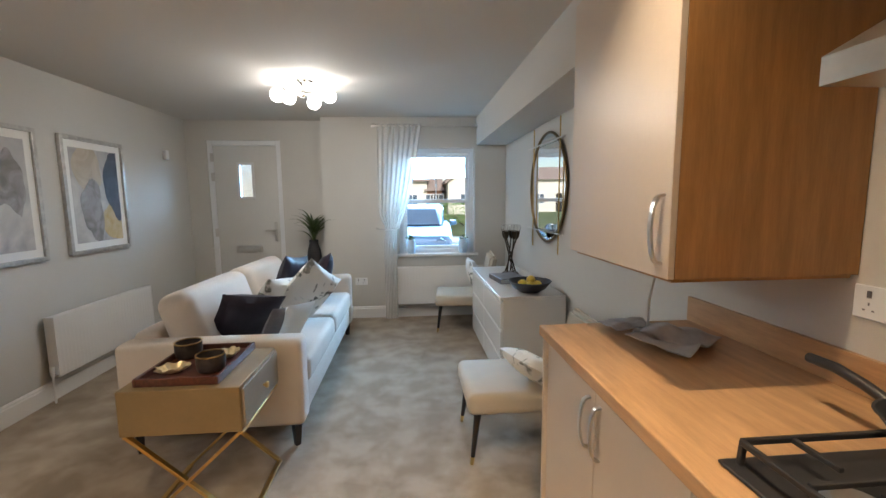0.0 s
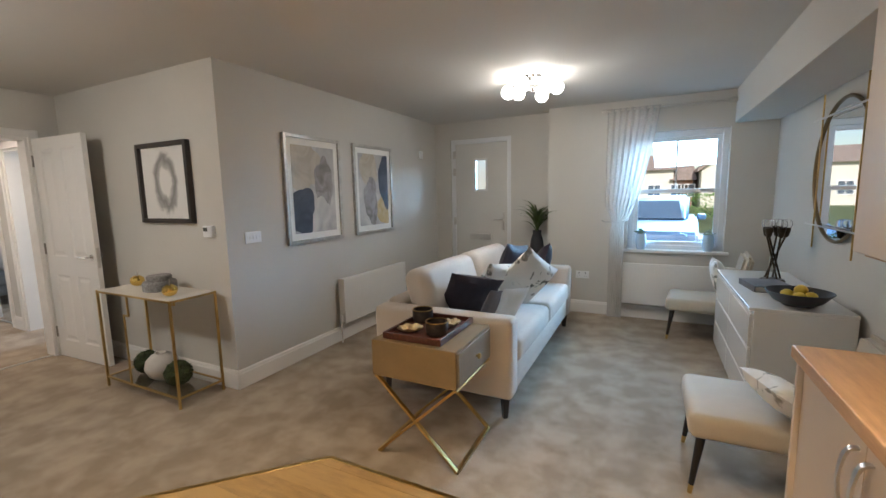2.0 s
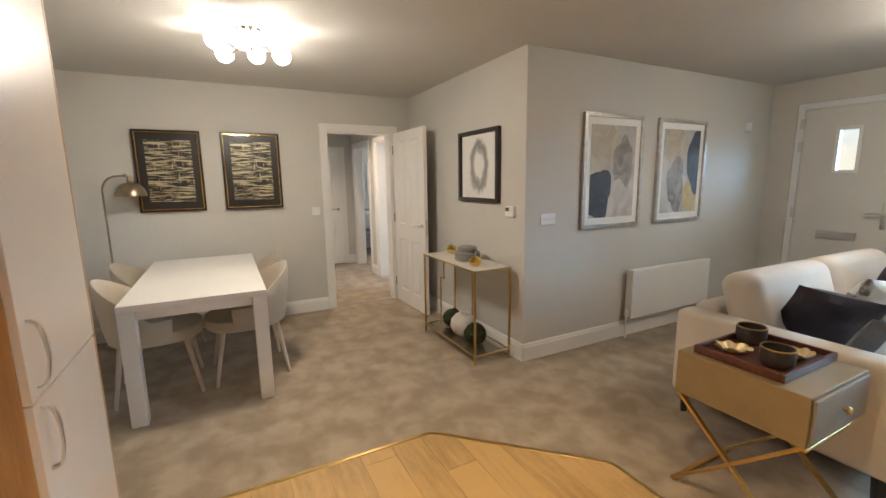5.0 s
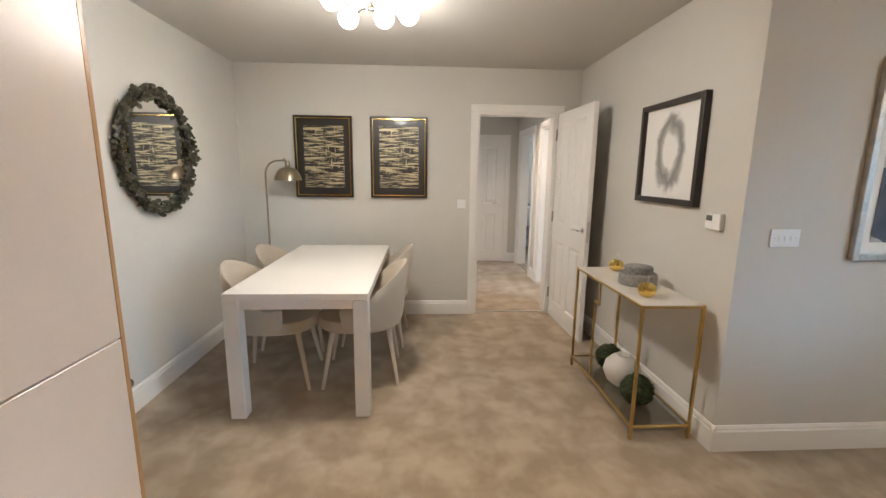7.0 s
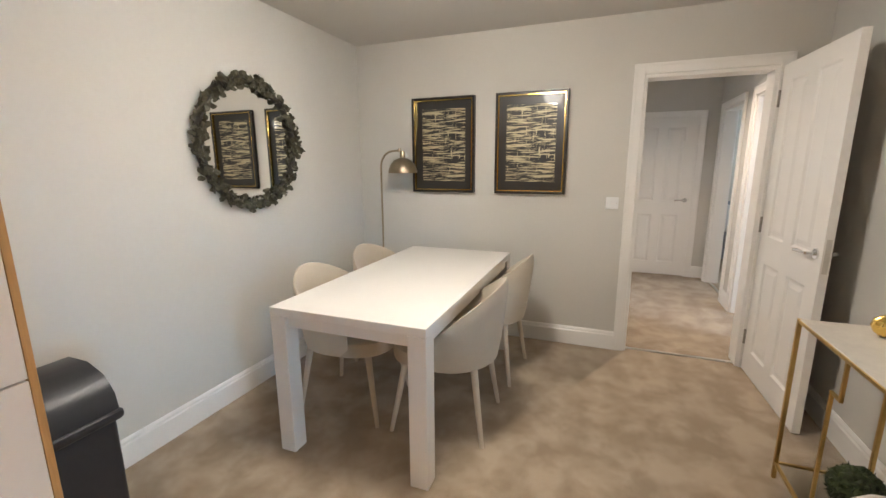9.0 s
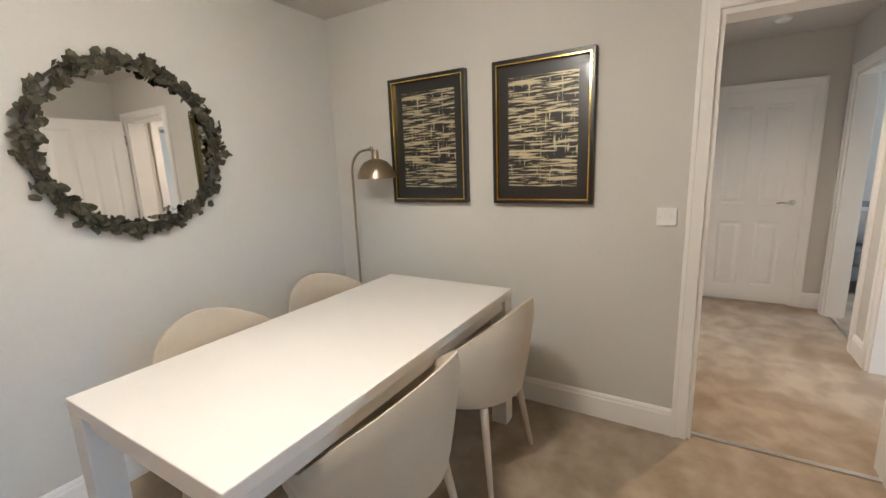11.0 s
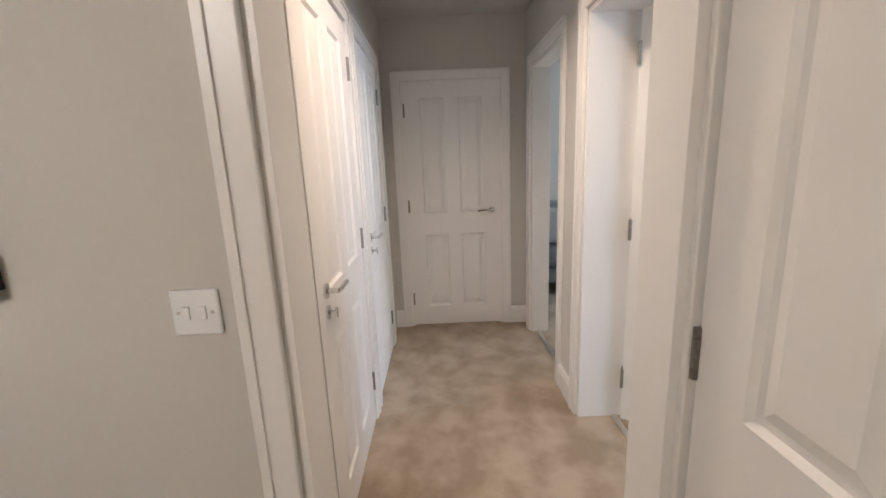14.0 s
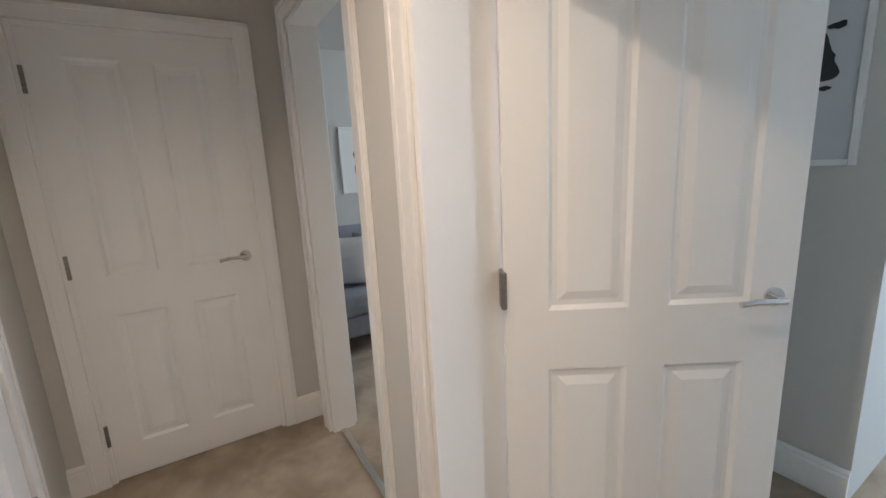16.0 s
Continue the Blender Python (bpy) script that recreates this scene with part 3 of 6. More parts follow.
def bow_handle(root, m, h=0.16):
    b = Build()
    arc = [(0.0, -1.0), (-0.012, -0.985), (-0.022, -0.90), (-0.029, -0.70), (-0.034, -0.35), (-0.036, 0.0), (-0.034, 0.35), (-0.029, 0.70), (-0.022, 0.90), (-0.012, 0.985), (0.0, 1.0)]
    inner = [(min(0.0, y + 0.006), z * (0.93 if abs(z) > 0.95 else 0.97)) for y, z in arc]
    ring = [(y, z * h / 2) for y, z in arc] + [(y, z * h / 2) for y, z in inner[::-1]]
    b.prism(ring, -0.0075, 0.0075, Matrix(((0, 0, 1, 0), (1, 0, 0, 0), (0, 1, 0, 0), (0, 0, 0, 1))))
    return b.done("handle", M_STEEL, root, True, at=m, label="brushed steel bow handle")


# units along the east wall; fronts face west
def base_unit(y0, y1, handle):
    root = thing("base_unit", "cashmere kitchen base unit with steel bow handle", "kitchen unit", pose(0.70, y0, 0), "kitchen base units")
    w = y1 - y0
    b = Build()
    b.box(0.02, 0.60, 0.001, w - 0.001, 0.15, 0.875)
    b.box(0.06, 0.58, 0.001, w - 0.001, 0.0, 0.15)
    b.done("carcass", M_UNIT, root)
    b = Build()
    b.box(0.0, 0.019, 0.0015, w - 0.0015, 0.155, 0.872, 0.0015, 1)
    d = b.done("door", M_UNIT, root)
    bow_handle(d, pose(0, 0.035 if handle == "near" else w - 0.035, 0.74, 0, 0, -90), 0.17)
    return root


for y0, y1, hd in ((1.43, 1.86, "near"), (1.0, 1.43, "far"), (0.44, 1.0, "far"), (-0.16, 0.44, "near")):
    base_unit(y0, y1, hd)
b = Build()
b.box(0.685, XW - 0.002, 1.861, 1.879, 0.0, 0.879, 0.001, 1)
ep = thing("end_panel", "cashmere end panel closing the base units", "kitchen panel")
b.done("panel", M_UNIT, ep)
b = Build()
b.box(0.672, XW - 0.002, -1.0, 1.895, 0.880, 0.920, 0.004)
wt = thing("worktop", "oak-effect laminate kitchen worktop", "worktop")
b.done("slab", M_WORKTOP, wt)
b = Build()
b.box(XW - 0.018, XW - 0.001, -1.0, 1.895, 0.921, 1.02, 0.002)
us = thing("upstand", "oak-effect laminate upstand along the worktop", "upstand")
b.done("board", M_WORKTOP, us)
# south run
b = Build()
b.box(-1.325, 0.664, YM + 0.002, -0.36, 0.880, 0.920, 0.004)
wt2 = thing("worktop", "oak-effect laminate worktop beside the tall unit", "worktop")
b.done("slab", mat("oak_laminate_long", (0.46, 0.275, 0.14), 0.35, vary=0.20, scale=4, fine=25, stretch=(1.0, 9, 9)), wt2)
for i in range(3):
    x0 = -1.325 + 0.6 * i
    u = thing("base_unit", "cashmere kitchen base unit under the worktop", "kitchen unit", pose(x0, -0.40, 0), "kitchen base units")
    b = Build()
    b.box(0.001, 0.599, -0.58, -0.02, 0.15, 0.875)
    b.box(0.001, 0.599, -0.56, -0.06, 0.0, 0.15)
    b.done("carcass", M_UNIT, u)
    b = Build()
    b.box(0.0015, 0.5985, -0.019, 0.0, 0.155, 0.872, 0.0015, 1)
    d = b.done("door", M_UNIT, u)
    bow_handle(d, pose(0.05, 0, 0.72, 0, 0, 180), 0.17)
tu = thing("tall_unit", "cashmere tall larder unit with oak sides and steel handles", "kitchen unit", pose(-1.93, -0.25, 0))
b = Build()
b.box(0.0, 0.018, -0.75, 0.0, 0.0, 2.14, 0.001, 1)
b.box(0.582, 0.60, -0.75, -0.02, 0.0, 2.14, 0.001, 1)
b.box(0.018, 0.582, -0.75, -0.022, 0.15, 2.14)
b.box(0.018, 0.582, -0.70, -0.06, 0.0, 0.15)
b.done("carcass", M_OAK, tu)
for z0, z1, hz in ((0.155, 0.872, 0.76), (0.878, 2.135, 1.0)):
    b = Build()
    b.box(0.0195, 0.598, -0.02, 0.0, z0, z1, 0.0015, 1)
    d = b.done("door", M_UNIT, tu)
    bow_handle(d, pose(0.55, 0, hz, 0, 0, 180), 0.19)
# wall cupboard: front at x 0.815
wc = thing("wall_cupboard", "cashmere wall cupboard with oak side panels", "kitchen unit", pose(0.815, 1.262, 1.225))
b = Build()
b.box(0.0, 0.503, 0.0, 0.018, 0.0, 0.92, 0.001, 1)
b.box(0.0, 0.503, 0.622, 0.640, 0.0, 0.92, 0.001, 1)
b.box(0.004, 0.503, 0.0185, 0.6215, -0.012, 0.01, 0.001, 1)
b.box(0.004, 0.503, 0.0185, 0.6215, 0.90, 0.92, 0.001, 1)
b.box(0.022, 0.50, 0.0185, 0.6215, 0.011, 0.899)
b.done("carcass", M_OAK, wc)
b = Build()
b.box(-0.019, -0.001, 0.0, 0.638, 0.0, 0.918, 0.0015, 1)
d = b.done("door", M_UNIT, wc)
bow_handle(d, pose(-0.019, 0.032, 0.125, 0, 0, -90), 0.18)
# hood
hood = thing("cooker_hood", "brushed steel chimney cooker hood", "cooker hood", pose(XW, 0.70, 1.625))
b = Build()
b.prism([(-0.43, 0), (-0.002, 0), (-0.002, 0.20), (-0.17, 0.20), (-0.43, 0.05)], -0.30, 0.30, Matrix(((1, 0, 0, 0), (0, 0, 1, 0), (0, 1, 0, 0), (0, 0, 0, 1))))
b.done("canopy", M_STEEL, hood)
b = Build()
b.box(-0.22, -0.002, -0.12, 0.12, 0.20, 0.73, 0.002)
b.done("chimney", M_STEEL, hood)
# hob
hob = thing("gas_hob", "stainless gas hob with black pan supports", "hob", pose(0.99, 0.70, 0.921))
b = Build()
b.box(-0.25, 0.25, -0.29, 0.29, 0.0, 0.008, 0.004)
b.done("plate", M_BLACK, hob)
for hx in (-0.12, 0.12):
    for hy in (-0.145, 0.145):
        b = Build()
        b.lathe([(0.0, 0.02), (0.035, 0.02), (0.045, 0.012), (0.05, 0.008)][::-1], 20, pose(hx, hy, 0))
        b.done("burner", M_STEEL, hob, True)
for hy in (-0.145, 0.145):
    b = Build()
    z = 0.052
    b.bar((-0.22, hy - 0.125, z), (-0.22, hy + 0.125, z), 0.011, 0.011)
    b.bar((0.22, hy - 0.125, z), (0.22, hy + 0.125, z), 0.011, 0.011)
    b.bar((-0.22, hy - 0.125, z), (0.22, hy - 0.125, z), 0.011, 0.011)
    b.bar((-0.22, hy + 0.125, z), (0.22, hy + 0.125, z), 0.011, 0.011)
    for hx in (-0.12, 0.12):
        b.bar((hx - 0.09, hy, z), (hx + 0.09, hy, z), 0.01, 0.01)
        b.bar((hx, hy - 0.12, z), (hx, hy - 0.03, z), 0.01, 0.01)
        b.bar((hx, hy + 0.03, z), (hx, hy + 0.12, z), 0.01, 0.01)
    for hx in (-0.22, 0.22):
        for k in (-0.125, 0.125):
            b.bar((hx, hy + k, 0.006), (hx * 0.98, hy + k, z), 0.011, 0.011)
    b.done("pan_support", M_BLACK, hob)
for k in range(4):
    b = Build()
    b.lathe([(0.016, 0.008), (0.017, 0.02), (0.012, 0.03), (0, 0.031)], 16, pose(-0.205 + 0.0, -0.09 + 0.06 * k, 0))
    b.done("knob", M_CHROME, hob, True)
pan = thing("frying_pan", "black frying pan standing on the hob", "pan", pose(1.13, 0.90, 0.978))
b = Build()
b.lathe([(0, 0), (0.085, 0), (0.115, 0.04), (0.118, 0.042), (0.113, 0.042), (0.083, 0.004), (0, 0.004)], 32)
b.done("body", M_BLACK, pan, True)
b = Build()
b.tube([(-0.01, 0.112, 0.035), (-0.01, 0.16, 0.05), (-0.01, 0.22, 0.062), (-0.005, 0.29, 0.06)], 0.012)
b.done("handle", M_BLACK, pan, True)
# cloth on the worktop
M_LINEN = mat("grey_linen", (0.42, 0.42, 0.44), 0.9, vary=0.12, scale=20, bump=0.3, bump_scale=400)


def cloth(name, label, m, w, d, folds, seed):
    t = bmesh.new()
    n = 22
    g = [[None] * (n + 1) for _ in range(n + 1)]
    for i in range(n + 1):
        for j in range(n + 1):
            u, v = i / n - 0.5, j / n - 0.5
            h = 0.018 + folds * (0.5 + noise.noise((u * 3 + seed, v * 3, 0.3))) * (1 - 1.2 * max(abs(u), abs(v)))
            g[i][j] = t.verts.new((u * w * (1 + 0.1 * noise.noise((v * 4, seed, 0))), v * d * (1 + 0.12 * noise.noise((u * 4, 3, seed))), max(0.004, h)))
    for i in range(n):
        for j in range(n):
            t.faces.new((g[i][j], g[i + 1][j], g[i + 1][j + 1], g[i][j + 1]))
    r = bmesh.ops.extrude_face_region(t, geom=t.faces[:])
    bmesh.ops.translate(t, verts=[v for v in r["geom"] if isinstance(v, bmesh.types.BMVert)], vec=(0, 0, 0.004))
    bmesh.ops.recalc_face_normals(t, faces=t.faces[:])
    root = thing(name, label, "tea towel", m)
    Build().add(t).done("cloth", M_LINEN, root, True)


cloth("tea_towel", "crumpled grey linen tea towel on the worktop", pose(1.06, 1.62, 0.918, 0, 0, 35), 0.26, 0.22, 0.05, 1.7)
cloth("tea_towel", "grey linen tea towel folded on the worktop", pose(0.99, 1.80, 0.918, 0, 0, 10), 0.18, 0.12, 0.03, 4.2)
st = thing("towel_stand", "slim steel towel stand on the worktop", "stand", pose(1.04, 1.74, 0.921))
b = Build()
b.lathe([(0, 0), (0.05, 0), (0.05, 0.006), (0, 0.008)], 24)
b.tube([(0, 0, 0), (0, 0, 0.13), (0.01, 0.0, 0.18), (0.03, 0.005, 0.26), (0.035, 0.005, 0.29)], 0.005)
b.done("stem", M_STEEL, st, True)


def socket(label, m, holes=2):
    root = thing("wall_socket", label, "socket", m)
    b = Build()
    w = 0.146 if holes == 2 else 0.086
    b.box(-w / 2, w / 2, -0.009, 0, -0.043, 0.043, 0.003)
    b.done("plate", M_UPVC, root)
    b = Build()
    for k in range(holes):
        cx = (k - (holes - 1) / 2) * 0.07
        b.box(cx - 0.005, cx + 0.005, -0.012, -0.008, 0.012, 0.03, 0.001)
        for s in (-1, 1):
            b.box(cx + s * 0.011 - 0.003, cx + s * 0.011 + 0.003, -0.0095, -0.0088, -0.022, -0.018)
        b.box(cx - 0.002, cx + 0.002, -0.0095, -0.0088, -0.008, 0.0)
    tagged(b.done("switch", M_GREYCUSH, root), kind="stuff")
    return root


def light_switch(label, m, w=0.086, gangs=1):
    root = thing("light_switch", label, "light switch", m)
    b = Build()
    b.box(-w / 2, w / 2, -0.009, 0, -0.043, 0.043, 0.003)
    b.done("plate", M_UPVC, root)
    for k in range(gangs):
        cx = (k - (gangs - 1) / 2) * 0.03
        b = Build()
        b.box(cx - 0.006, cx + 0.006, -0.013, -0.008, -0.013, 0.013, 0.002)
        b.done("rocker", M_UPVC, root)
    b = Build()
    for s in (-1, 1):
        b.rod((s * w * 0.36, -0.0085, 0), (s * w * 0.36, -0.0098, 0), 0.0035)
    b.done("screws", M_STEEL, root, kind="stuff")


socket("white double wall socket above the worktop", pose(XW, 1.19, 1.16, 0, 0, -90))
socket("white double wall socket near the window", pose(-0.44, YWIN, 0.45))
light_switch("white single light switch beside the doorway", pose(XD, 1.115, 1.12, 0, 0, 90), gangs=2)
light_switch("white double light switch on the living room wall", pose(XL, 2.46, 1.125, 0, 0, 90), 0.146, 3)

# waste bin
wb = thing("waste_bin", "black plastic swing-top kitchen bin", "bin", pose(-2.085, -0.63, 0))
b = Build()
b.box(-0.115, 0.115, -0.18, 0.18, 0.0, 0.56, 0.03, 3)
b.done("body", M_BLACK, wb, True)
b = Build()
b.box(-0.13, 0.13, -0.195, 0.195, 0.545, 0.585, 0.014, 2)
b.prism([(-0.185, 0.0), (0.185, 0.0), (0.175, 0.06), (0.13, 0.12), (0.05, 0.155), (-0.05, 0.155), (-0.13, 0.12), (-0.175, 0.06)], -0.118, 0.118, Matrix(((0, 0, 1, 0), (1, 0, 0, 0), (0, 1, 0, 0.58), (0, 0, 0, 1))))
bmesh.ops.bevel(b.bm, geom=b.bm.edges[:], offset=0.004, segments=2, affect="EDGES")
b.done("lid", M_BLACK, wb, True)

# ---- living area ----
sofa = thing("sofa", "cream fabric two-seat sofa with dark tapered feet", "sofa", pose(0, 0, 0))
SX0, SX1, SY0, SY1 = -1.47, -0.47, 2.60, 4.74
b = Build()
b.box(SX0, SX1 - 0.02, SY0 + 0.15, SY1 - 0.15, 0.14, 0.33, 0.02)
b.done("base", M_SOFA, sofa, True)
for y0, y1 in ((SY0, SY0 + 0.16), (SY1 - 0.16, SY1)):
    b = Build()
    b.box(SX0, SX1, y0, y1, 0.14, 0.655, 0.035, 4)
    b.done("arm", M_SOFA, sofa, True)
b = Build()
b.box(SX0, SX0 + 0.17, SY0 + 0.155, SY1 - 0.155, 0.14, 0.68, 0.05, 4)
b.done("backrest", M_SOFA, sofa, True)
ym = (SY0 + SY1) / 2
for y0, y1 in ((SY0 + 0.163, ym - 0.003), (ym + 0.003, SY1 - 0.163)):
    b = Build()
    b.box(SX0 + 0.16, SX1 + 0.005, y0, y1, 0.32, 0.495, 0.05, 4)
    b.done("seat_cushion", M_SOFA, sofa, True)
    b = Build()
    b.box(-(y1 - y0) / 2, (y1 - y0) / 2, -0.105, 0.105, -0.215, 0.225, 0.085, 6)
    for v in b.bm.verts:
        v.co.y *= 1 + 0.32 * math.cos(v.co.x * math.pi / (y1 - y0)) * math.cos(v.co.z * 5)
        v.co.z += 0.018 * noise.noise((v.co.x * 4, y0, v.co.y * 5))
    b.done("back_cushion", M_SOFA, sofa, True, at=pose(SX0 + 0.28, (y0 + y1) / 2, 0.672, 0, 0, 0) @ pose(0, 0, 0, 0, -17, 0) @ pose(0, 0, 0, 0, 0, 90))
for fx in (SX0 + 0.06, SX1 - 0.06):
    for fy in (SY0 + 0.06, SY1 - 0.06):
        b = Build()
        b.rod((fx, fy, 0), (fx, fy, 0.142), 0.020, 0.032, 4)
        b.done("foot", M_DARKWOOD, sofa, label="black tapered wooden foot")


def print_mat():
    """White cotton with scattered botanical print in grey-green and mauve."""
    m = bpy.data.materials.new("botanical_print")
    m.use_nodes = True
    nt = m.node_tree
    L = nt.links.new
    co = nt.nodes.new("ShaderNodeTexCoord")
    bs = nt.nodes["Principled BSDF"]
    n = nt.nodes.new("ShaderNodeTexNoise")
    n.inputs["Scale"].default_value, n.inputs["Detail"].default_value, n.inputs["Distortion"].default_value = 8.0, 4, 1.2
    L(co.outputs["Object"], n.inputs["Vector"])
    r = nt.nodes.new("ShaderNodeValToRGB")
    e = r.color_ramp.elements
    e[0].position, e[0].color = 0.53, (0.76, 0.73, 0.68, 1)
    e[1].position, e[1].color = 0.66, (0.06, 0.065, 0.06, 1)
    mid = e.new(0.57)
    mid.color = (0.34, 0.33, 0.29, 1)
    L(n.outputs[0], r.inputs[0])
    L(r.outputs[0], bs.inputs["Base Color"])
    bs.inputs["Roughness"].default_value = 0.85
    return m


M_PRINT = print_mat()
M_MILK = mat("milk_white_cotton", (0.74, 0.72, 0.69), 0.9, vary=0.04, scale=8, bump=0.2, bump_scale=300)


def cushion(label, m, size, material, thick=0.15):
    root = thing("cushion", label, "cushion", m, "scatter cushions")
    b = Build()
    b.pillow(size[0], size[1], thick)
    b.done("cover", material, root, True)


# cushions lean on the back: local y is the thickness, z up
def lean(x, y, z, yaw, tip, spin=0):
    return pose(x, y, z, 0, 0, yaw) @ pose(0, 0, 0, tip, 0, 0) @ pose(0, 0, 0, 0, spin, 0)


cushion("dark aubergine satin cushion on the sofa seat", lean(-0.93, 3.06, 0.675, 38, 30, 14), (0.42, 0.36), M_PLUM)
cushion("grey velvet cushion leaning on the sofa arm", lean(-0.68, 2.93, 0.635, 62, 26, 8), (0.28, 0.31), M_GREYCUSH, 0.08)
cushion("white cotton cushion leaning on the grey one", lean(-0.62, 3.00, 0.635, 66, 28, 8), (0.29, 0.32), M_MILK, 0.08)
cushion("white botanical print cushion lying on the sofa", lean(-0.88, 3.46, 0.68, 72, 26, 8), (0.42, 0.40), M_PRINT)
cushion("white botanical print cushion standing on its corner", lean(-0.65, 3.60, 0.72, 48, 24, 36), (0.44, 0.44), M_PRINT)
cushion("dark aubergine satin cushion against the sofa back", lean(-0.93, 4.10, 0.715, 80, 16, 8), (0.48, 0.46), M_PLUM)
cushion("dark aubergine satin cushion against the far arm", lean(-0.68, 4.22, 0.70, 105, 18, 14), (0.46, 0.46), M_PLUM)

# side table
sidet = thing("side_table", "taupe drawer side table on crossed brass legs", "side table", pose(-0.82, 2.265, 0))
b = Build()
b.box(-0.255, 0.245, -0.24, 0.24, 0.452, 0.652, 0.004)
b.done("box", M_LEATHER, sidet)
b = Build()
b.box(0.2455, 0.257, -0.225, 0.225, 0.468, 0.638, 0.003)
dr = b.done("drawer_front", mat("taupe_leatherette_drawer", (0.25, 0.21, 0.16), 0.4, vary=0.08, scale=10, bump=0.25, bump_scale=320), sidet)
b = Build()
b.rod((0.257, 0, 0.553), (0.272, 0, 0.553), 0.006)
b.lathe([(0, 0), (0.014, 0.0), (0.017, 0.006), (0.012, 0.013), (0, 0.014)], 18, pose(0.270, 0, 0.553, 0, 90, 0))
b.done("knob", M_BRASS, dr, True)
for s in (-1, 1):
    b = Build()
    yy = s * 0.228
    b.bar((-0.235, yy, 0.45), (0.235, yy, 0.012), 0.024, 0.014)
    b.bar((0.235, yy + 0.0005, 0.45), (-0.235, yy + 0.0005, 0.012), 0.024, 0.013)
    b.done("cross_leg", M_BRASS, sidet)
for xx in (-0.235, 0.235):
    for zz in (0.008, 0.444):
        b = Build()
        b.bar((xx, -0.235, zz), (xx, 0.235, zz), 0.024, 0.012)
        b.done("rail", M_BRASS, sidet)
M_TRAY = mat("dark_mahogany", (0.085, 0.028, 0.018), 0.3, vary=0.35, scale=8, stretch=(9, 1, 9))
tray = thing("serving_tray", "dark mahogany serving tray on the side table", "tray", pose(-0.85, 2.28, 0.653))
b = Build()
b.box(-0.16, 0.16, -0.205, 0.205, 0, 0.010)
for x0, x1, y0, y1 in ((-0.175, -0.16, -0.22, 0.22), (0.16, 0.175, -0.22, 0.22), (-0.16, 0.16, -0.22, -0.205), (-0.16, 0.16, 0.205, 0.22)):
    b.box(x0, x1, y0, y1, 0, 0.036, 0.003)
b.done("body", M_TRAY, tray)
M_BOWL = mat("dark_glazed_stoneware", (0.045, 0.035, 0.03), 0.35, vary=0.5, scale=25, bump=0.15, bump_scale=60)


def bowl(x, y):
    root = thing("bowl", "dark glazed stoneware bowl with brass rim on the tray", "bowl", pose(x, y, 0.664), "tray bowls")
    b = Build()
    b.lathe([(0, 0), (0.05, 0), (0.059, 0.012), (0.062, 0.04), (0.062, 0.075), (0.057, 0.075), (0.055, 0.02), (0, 0.012)], 30)
    b.done("body", M_BOWL, root, True)
    b = Build()
    b.lathe([(0.0625, 0.073), (0.063, 0.078), (0.056, 0.078), (0.0565, 0.073)], 30)
    b.done("rim", M_BRASS, root, True)


bowl(-0.765, 2.20)
bowl(-0.955, 2.385)
M_SHELL = mat("pale_gilt_leaf", (0.62, 0.52, 0.33), 0.3, 0.4, vary=0.2, scale=30)


def leaf_dish(x, y, a, s):
    root = thing("leaf_dish", "pale gilt leaf-shaped dish on the tray", "dish", pose(x, y, 0.664, 0, 0, a), "leaf dishes")
    t = bmesh.new()
    c = t.verts.new((0, 0, 0.006))
    rings = [[], []]
    n = 40
    for k in range(n):
        f = 2 * math.pi * k / n
        r = s * (0.75 + 0.25 * abs(math.cos(f * 3.5)))
        rings[0].append(t.verts.new((r * 0.6 * math.cos(f), r * 0.45 * math.sin(f), 0.008)))
        rings[1].append(t.verts.new((r * math.cos(f), r * 0.75 * math.sin(f), 0.028 + 0.005 * math.sin(7 * f))))
    for k in range(n):
        j = (k + 1) % n
        t.faces.new((c, rings[0][k], rings[0][j]))
        t.faces.new((rings[0][k], rings[1][k], rings[1][j], rings[0][j]))
    r = bmesh.ops.extrude_face_region(t, geom=t.faces[:])
    bmesh.ops.translate(t, verts=[v for v in r["geom"] if isinstance(v, bmesh.types.BMVert)], vec=(0, 0, -0.004))
    bmesh.ops.recalc_face_normals(t, faces=t.faces[:])
    Build().add(t).done("body", M_SHELL, root, True)


leaf_dish(-0.93, 2.19, 20, 0.075)
leaf_dish(-0.76, 2.36, 80, 0.07)


